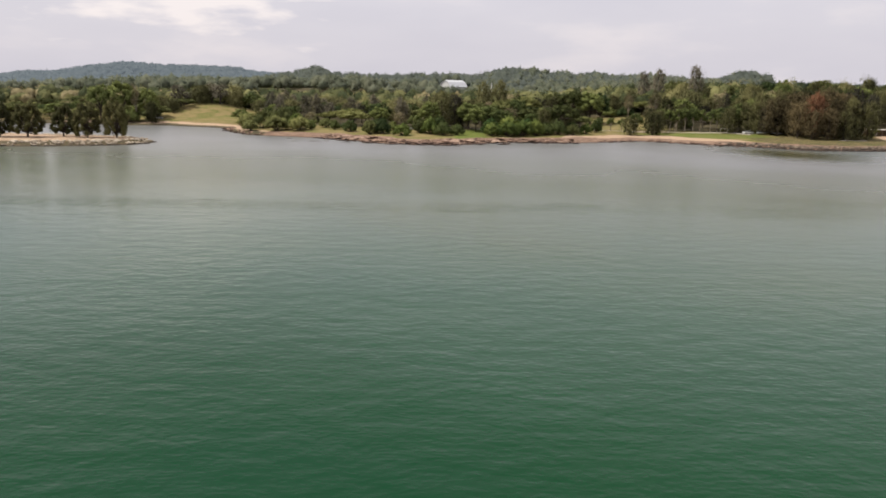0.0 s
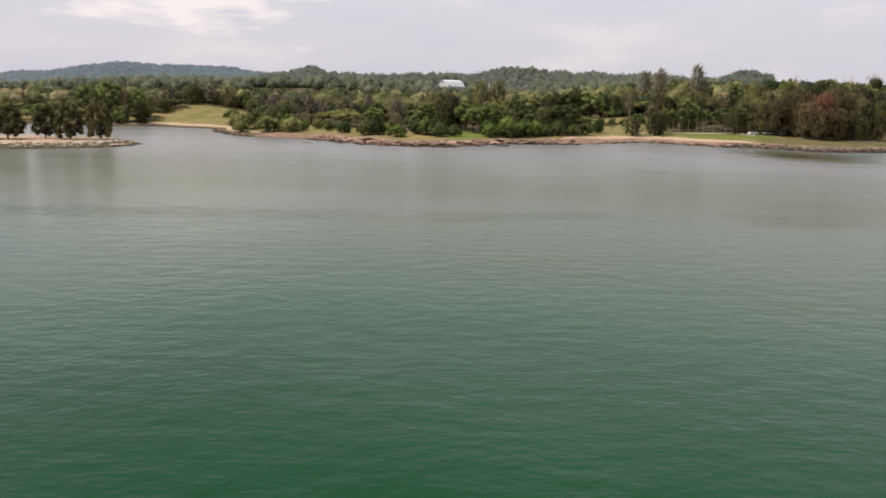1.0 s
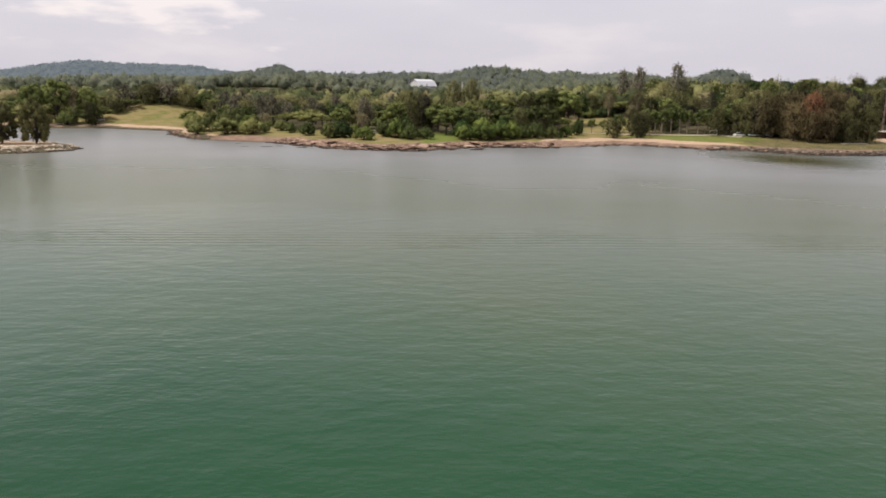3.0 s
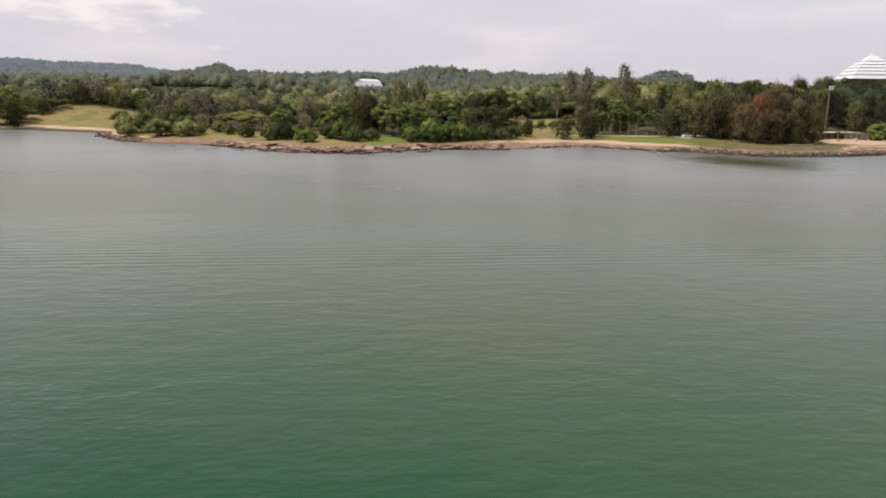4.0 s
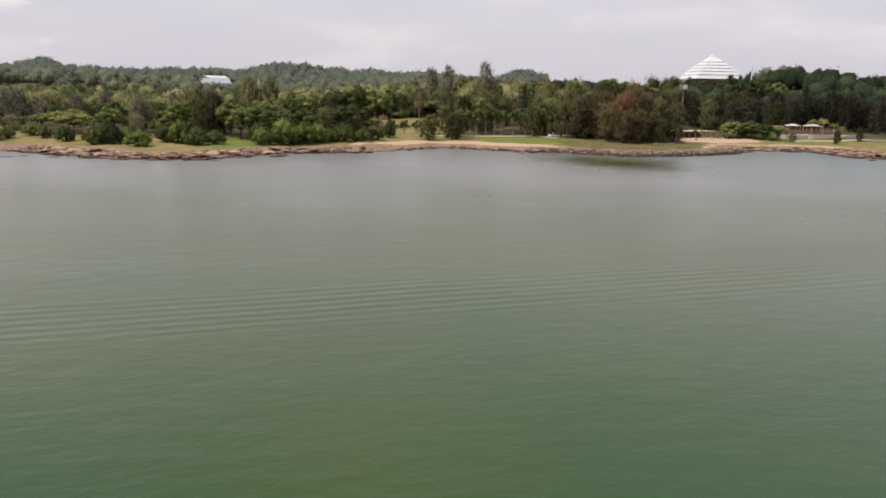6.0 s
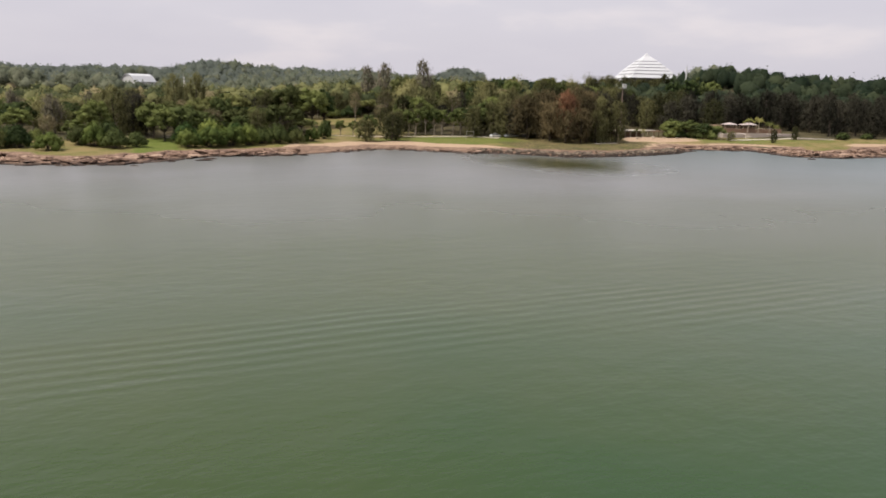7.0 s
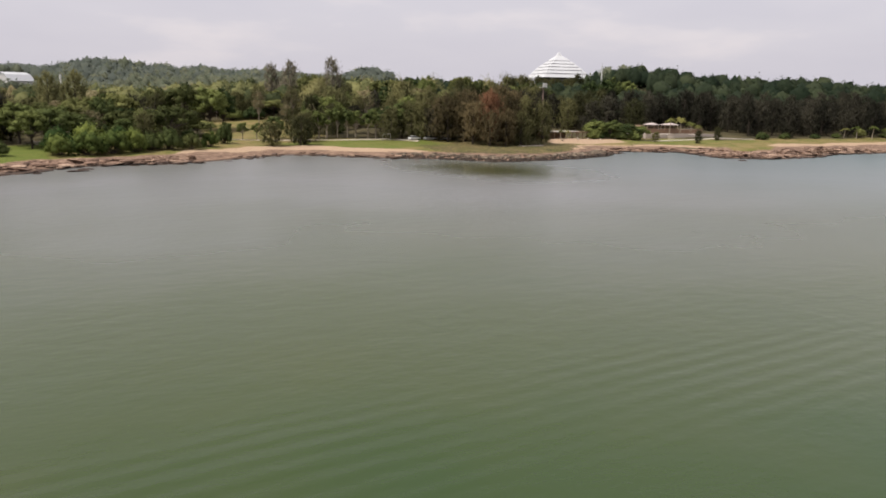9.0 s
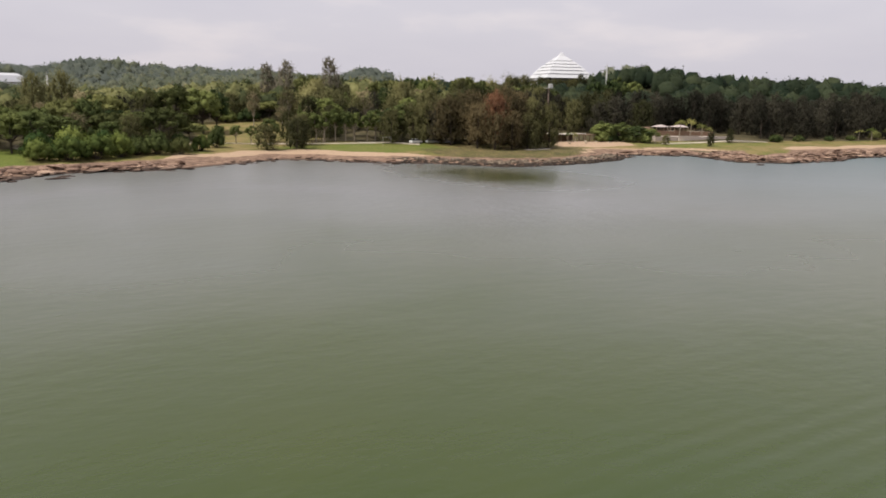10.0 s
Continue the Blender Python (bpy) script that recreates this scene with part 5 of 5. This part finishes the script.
GREY = plain("grey_paint", (0.25, 0.26, 0.28), 0.3, 0.1, 1.0, 0.3)
for x, y, turn, paint, label in [(127.5, 313.5, 10, WHITE, "white car parked under the trees"), (132.5, 311.5, 0, SILVER, "silver car parked under the trees"),
                                 (137, 310, -10, GREY, "grey car parked under the trees")]:
    car(x, y, turn, paint, label)

# ---- path, terrace and small things by the shore ----
def ribbon(name, label, line, width, mat, lift=0.06, thick=0.2):
    """A paved strip that follows the ground, with edges that show."""
    p = np.array(line, float)
    s = np.concatenate([[0], np.cumsum(np.linalg.norm(np.diff(p, axis=0), axis=1))])
    at = np.linspace(0, s[-1], int(s[-1] / 1.5) + 2)
    x, y = np.interp(at, s, p[:, 0]), np.interp(at, s, p[:, 1])
    t = unit(np.stack([np.gradient(x), np.gradient(y)], 1))
    n = np.stack([-t[:, 1], t[:, 0]], 1) * width / 2
    bm = bmesh.new()
    rows = []
    for k in range(len(at)):
        z = max(ground_z(x[k] + n[k, 0], y[k] + n[k, 1]), ground_z(x[k] - n[k, 0], y[k] - n[k, 1]), ground_z(x[k], y[k])) + lift
        a, b = (x[k] + n[k, 0], y[k] + n[k, 1]), (x[k] - n[k, 0], y[k] - n[k, 1])
        rows.append([bm.verts.new((*a, z - thick - 0.3)), bm.verts.new((*a, z)), bm.verts.new((*b, z)), bm.verts.new((*b, z - thick - 0.3))])
    for u, v in zip(rows, rows[1:]):
        for k in range(3):
            bm.faces.new((u[k], v[k], v[k + 1], u[k + 1]))
    me = bpy.data.meshes.new(name)
    bm.to_mesh(me)
    bm.free()
    me.materials.append(mat)
    return tagged(new(name, me), label, "path", kind="structure")


def terrace():
    """Low concrete retaining walls stepped up a bank."""
    root = tagged(new("terrace"), "stepped concrete terrace with low retaining walls", "terrace")
    root.matrix_world = pose(229, 307.5, ground_z(240, 303), 0, 0, -17)
    for x0, x1, y0, z1 in [(0, 9, 0.2, 1.6), (9.2, 18, -0.6, 1.9), (18.2, 25, 0, 1.5), (25.2, 32, 0.5, 1.8)]:
        part_of("retaining_wall", CONCRETE, root, "", slab, x0, y0, -1.2, x1, y0 + 0.4, z1, 0.03)
    part_of("terrace_floor", CONCRETE, root, "paved floor", slab, 0, 0.42, -1.0, 32, 9, 1.45)
    part_of("steps", PATHWAY, root, "", slab, 9.2, -1.2, -1.0, 11.4, -0.01, 0.8, 0.02)
    part_of("upper_wall", TIMBER, root, "dark brown upper wall", slab, -1, 9.02, -1.0, 30, 9.4, 3.3, 0.03)
    part_of("upper_bank", PATHWAY, root, "pinkish paved upper level", slab, -1, 9.42, -1.0, 30, 16, 3.1)
    for k in range(9):
        part_of("railing_post", TIMBER, root, "", tube, (0.4 + 3.6 * k, 9.2, 3.25), (0.4 + 3.6 * k, 9.2, 4.2), 0.06, 6)
    part_of("railing", TIMBER, root, "dark wooden rail", tube, (0.2, 9.2, 4.15), (29.8, 9.2, 4.15), 0.07, 6)
    return root


def pavilion(x, y, z, turn, half):
    """An open pavilion with a pale roof on four posts."""
    root = tagged(new("pavilion"), "small open pavilion with a pale pitched roof", "pavilion", "pavilions on the terrace")
    root.matrix_world = pose(x, y, z, 0, 0, turn)
    for sx in (-1, 1):
        for sy in (-1, 1):
            part_of("post", PALE_WALL, root, "", slab, sx * (half - 0.5) - 0.08, sy * 1.6 - 0.08, -1.5, sx * (half - 0.5) + 0.08, sy * 1.6 + 0.08, 2.3)
    part_of("roof", PAVILION_ROOF, root, "pale pitched roof", frustum_roof, half, 2.3, 2.28, 3.15)
    part_of("counter", TIMBER, root, "", slab, -half + 0.8, -1.3, -0.6, half - 0.8, -0.7, 0.95, 0.03)
    return root


def kiosk(x, y, turn):
    """A small building with a low tiled roof behind the terrace."""
    root = tagged(new("kiosk"), "small kiosk with a brown roof behind the terrace", "kiosk")
    root.matrix_world = pose(x, y, ground_z(x, y), 0, 0, turn)
    part_of("wall", PATHWAY, root, "pale wall", slab, -4, -2.5, -0.5, 4, 2.5, 2.6)
    part_of("roof", TIMBER, root, "brown roof", frustum_roof, 4.8, 3.3, 2.58, 4.1)
    part_of("door", TIMBER, root, "", slab, -0.5, -2.56, 0, 0.5, -2.48, 2.1)
    part_of("window", GLASS, root, "", slab, 1.4, -2.55, 0.9, 3.0, -2.48, 2.0)
    return root


def frustum_roof(bm, hx, hy, z0, z1):
    lo = [bm.verts.new((sx * hx, sy * hy, z0)) for sx, sy in ((-1, -1), (1, -1), (1, 1), (-1, 1))]
    hi = [bm.verts.new((sx * (hx - 2.6), 0, z1)) for sx in (-1, 1)]
    for f in ((lo[0], lo[1], hi[1], hi[0]), (lo[2], lo[3], hi[0], hi[1]), (lo[1], lo[2], hi[1]), (lo[3], lo[0], hi[0]), tuple(lo[::-1])):
        bm.faces.new(f)


def goal_frame(x, y, turn):
    root = tagged(new("goal_frame"), "grey tubular goal frame on the grass", "goal")
    root.matrix_world = pose(x, y, ground_z(x, y), 0, 0, turn)
    for s in (-1.6, 1.6):
        part_of("post", STEEL, root, "", tube, (s, 0, -0.2), (s, 0, 2.6), 0.07, 8)
    part_of("crossbar", STEEL, root, "", tube, (-1.69, 0, 2.6), (1.69, 0, 2.6), 0.07, 8)
    return root


def picnic_table(x, y, turn, mat):
    root = tagged(new("picnic_table"), "pale concrete picnic table with benches on the lawn", "picnic table", "picnic tables")
    root.matrix_world = pose(x, y, ground_z(x, y), 0, 0, turn)
    part_of("tabletop", mat, root, "", slab, -1.0, -0.45, 0.68, 1.0, 0.45, 0.78, 0.02)
    part_of("pedestal", mat, root, "", slab, -0.35, -0.3, -0.1, 0.35, 0.3, 0.68)
    for s in (-0.95, 0.95):
        part_of("bench", mat, root, "", slab, -1.0, s - 0.18, 0.36, 1.0, s + 0.18, 0.46, 0.02)
        part_of("bench_foot", mat, root, "", slab, -0.6, s - 0.12, -0.1, 0.6, s + 0.12, 0.36)
    return root


def bare_sapling(x, y, h, seed):
    rng = np.random.default_rng(seed)
    root = tagged(new("bare_sapling"), "bare pale sapling with few branches", "tree", "bare saplings")
    root.matrix_world = pose(x, y, ground_z(x, y))
    bm = bmesh.new()
    limb(bm, (0, 0, -0.3), (0.1, 0, h * 0.6), 0.14, 0.09, 6, 0.05, rng)
    part("trunk", bm, PALE_BARK, root)
    for k in range(5):
        a = k * 2.4
        bm = bmesh.new()
        limb(bm, (0.1, 0, h * (0.5 + 0.02 * k)), (0.1 + math.cos(a) * h * 0.16, math.sin(a) * h * 0.16, h * rng.uniform(0.85, 1.0)), 0.07, 0.025, 5, 0.08, rng)
        part("branch", bm, PALE_BARK, root)
    return root


def litter_boulder(x, y, s, seed):
    v, f = boulder_mesh(np.random.default_rng(seed), s * 1.5, s, s * 0.8)
    ob = new("boulder", mesh_of("boulder", v, f, PALE_STONE))
    ob.matrix_world = pose(x, y, ground_z(x, y) + 0.2 * s, 0, 0, seed * 50)
    return tagged(ob, "pale boulder lying on the bank", "rock", "boulders on the bank")


ribbon("path", "pale paved path behind the beach", [(60, 334), (76, 333.5), (90, 330), (100, 327.5), (112, 323.5), (121, 319.5), (128, 311)], 2.2, PATHWAY)
ribbon("promenade", "pale walkway in front of the terrace", [(224, 300), (235, 297), (250, 293), (268, 288)], 2.6, PATHWAY, 0.12)
ribbon("point_slab", "pale concrete strip on the point", [(152, 286), (164, 290)], 1.6, PATHWAY, 0.1)
PAVILION_ROOF = plain("pavilion_roof", (0.46, 0.39, 0.36), 0.7, 0.3, 0.8)
terrace()
pavilion(240.5, 317, ground_z(240, 303) + 2.6, -17, 3.0)
pavilion(248.5, 314.5, ground_z(240, 303) + 2.6, -17, 3.4)
kiosk(236, 321, -12)
goal_frame(118, 315.5, 12)
for k, (x, y) in enumerate([(14, 319.5), (-14, 320), (-48.5, 325), (94, 371)]):
    picnic_table(x, y, 20 + 40 * k, WHITE if k else PATHWAY)
for k, (x, y, h) in enumerate([(16, 320, 5.5), (101, 328, 4), (221, 300, 4)]):
    bare_sapling(x, y, h, 400 + k)
for k, (x, y, s) in enumerate([(182, 302, 0.9), (190, 303, 1.1), (196, 304, 0.8), (245, 318, 1.6), (250, 317, 1.8), (255, 315, 1.5), (240, 319, 1.4), (203, 305, 0.7)]):
    litter_boulder(x, y, s, 500 + k)
for x, y, turn in [(-150, 392, 10)]:
    car(x, y, turn, SILVER, "silver car parked by the inlet")
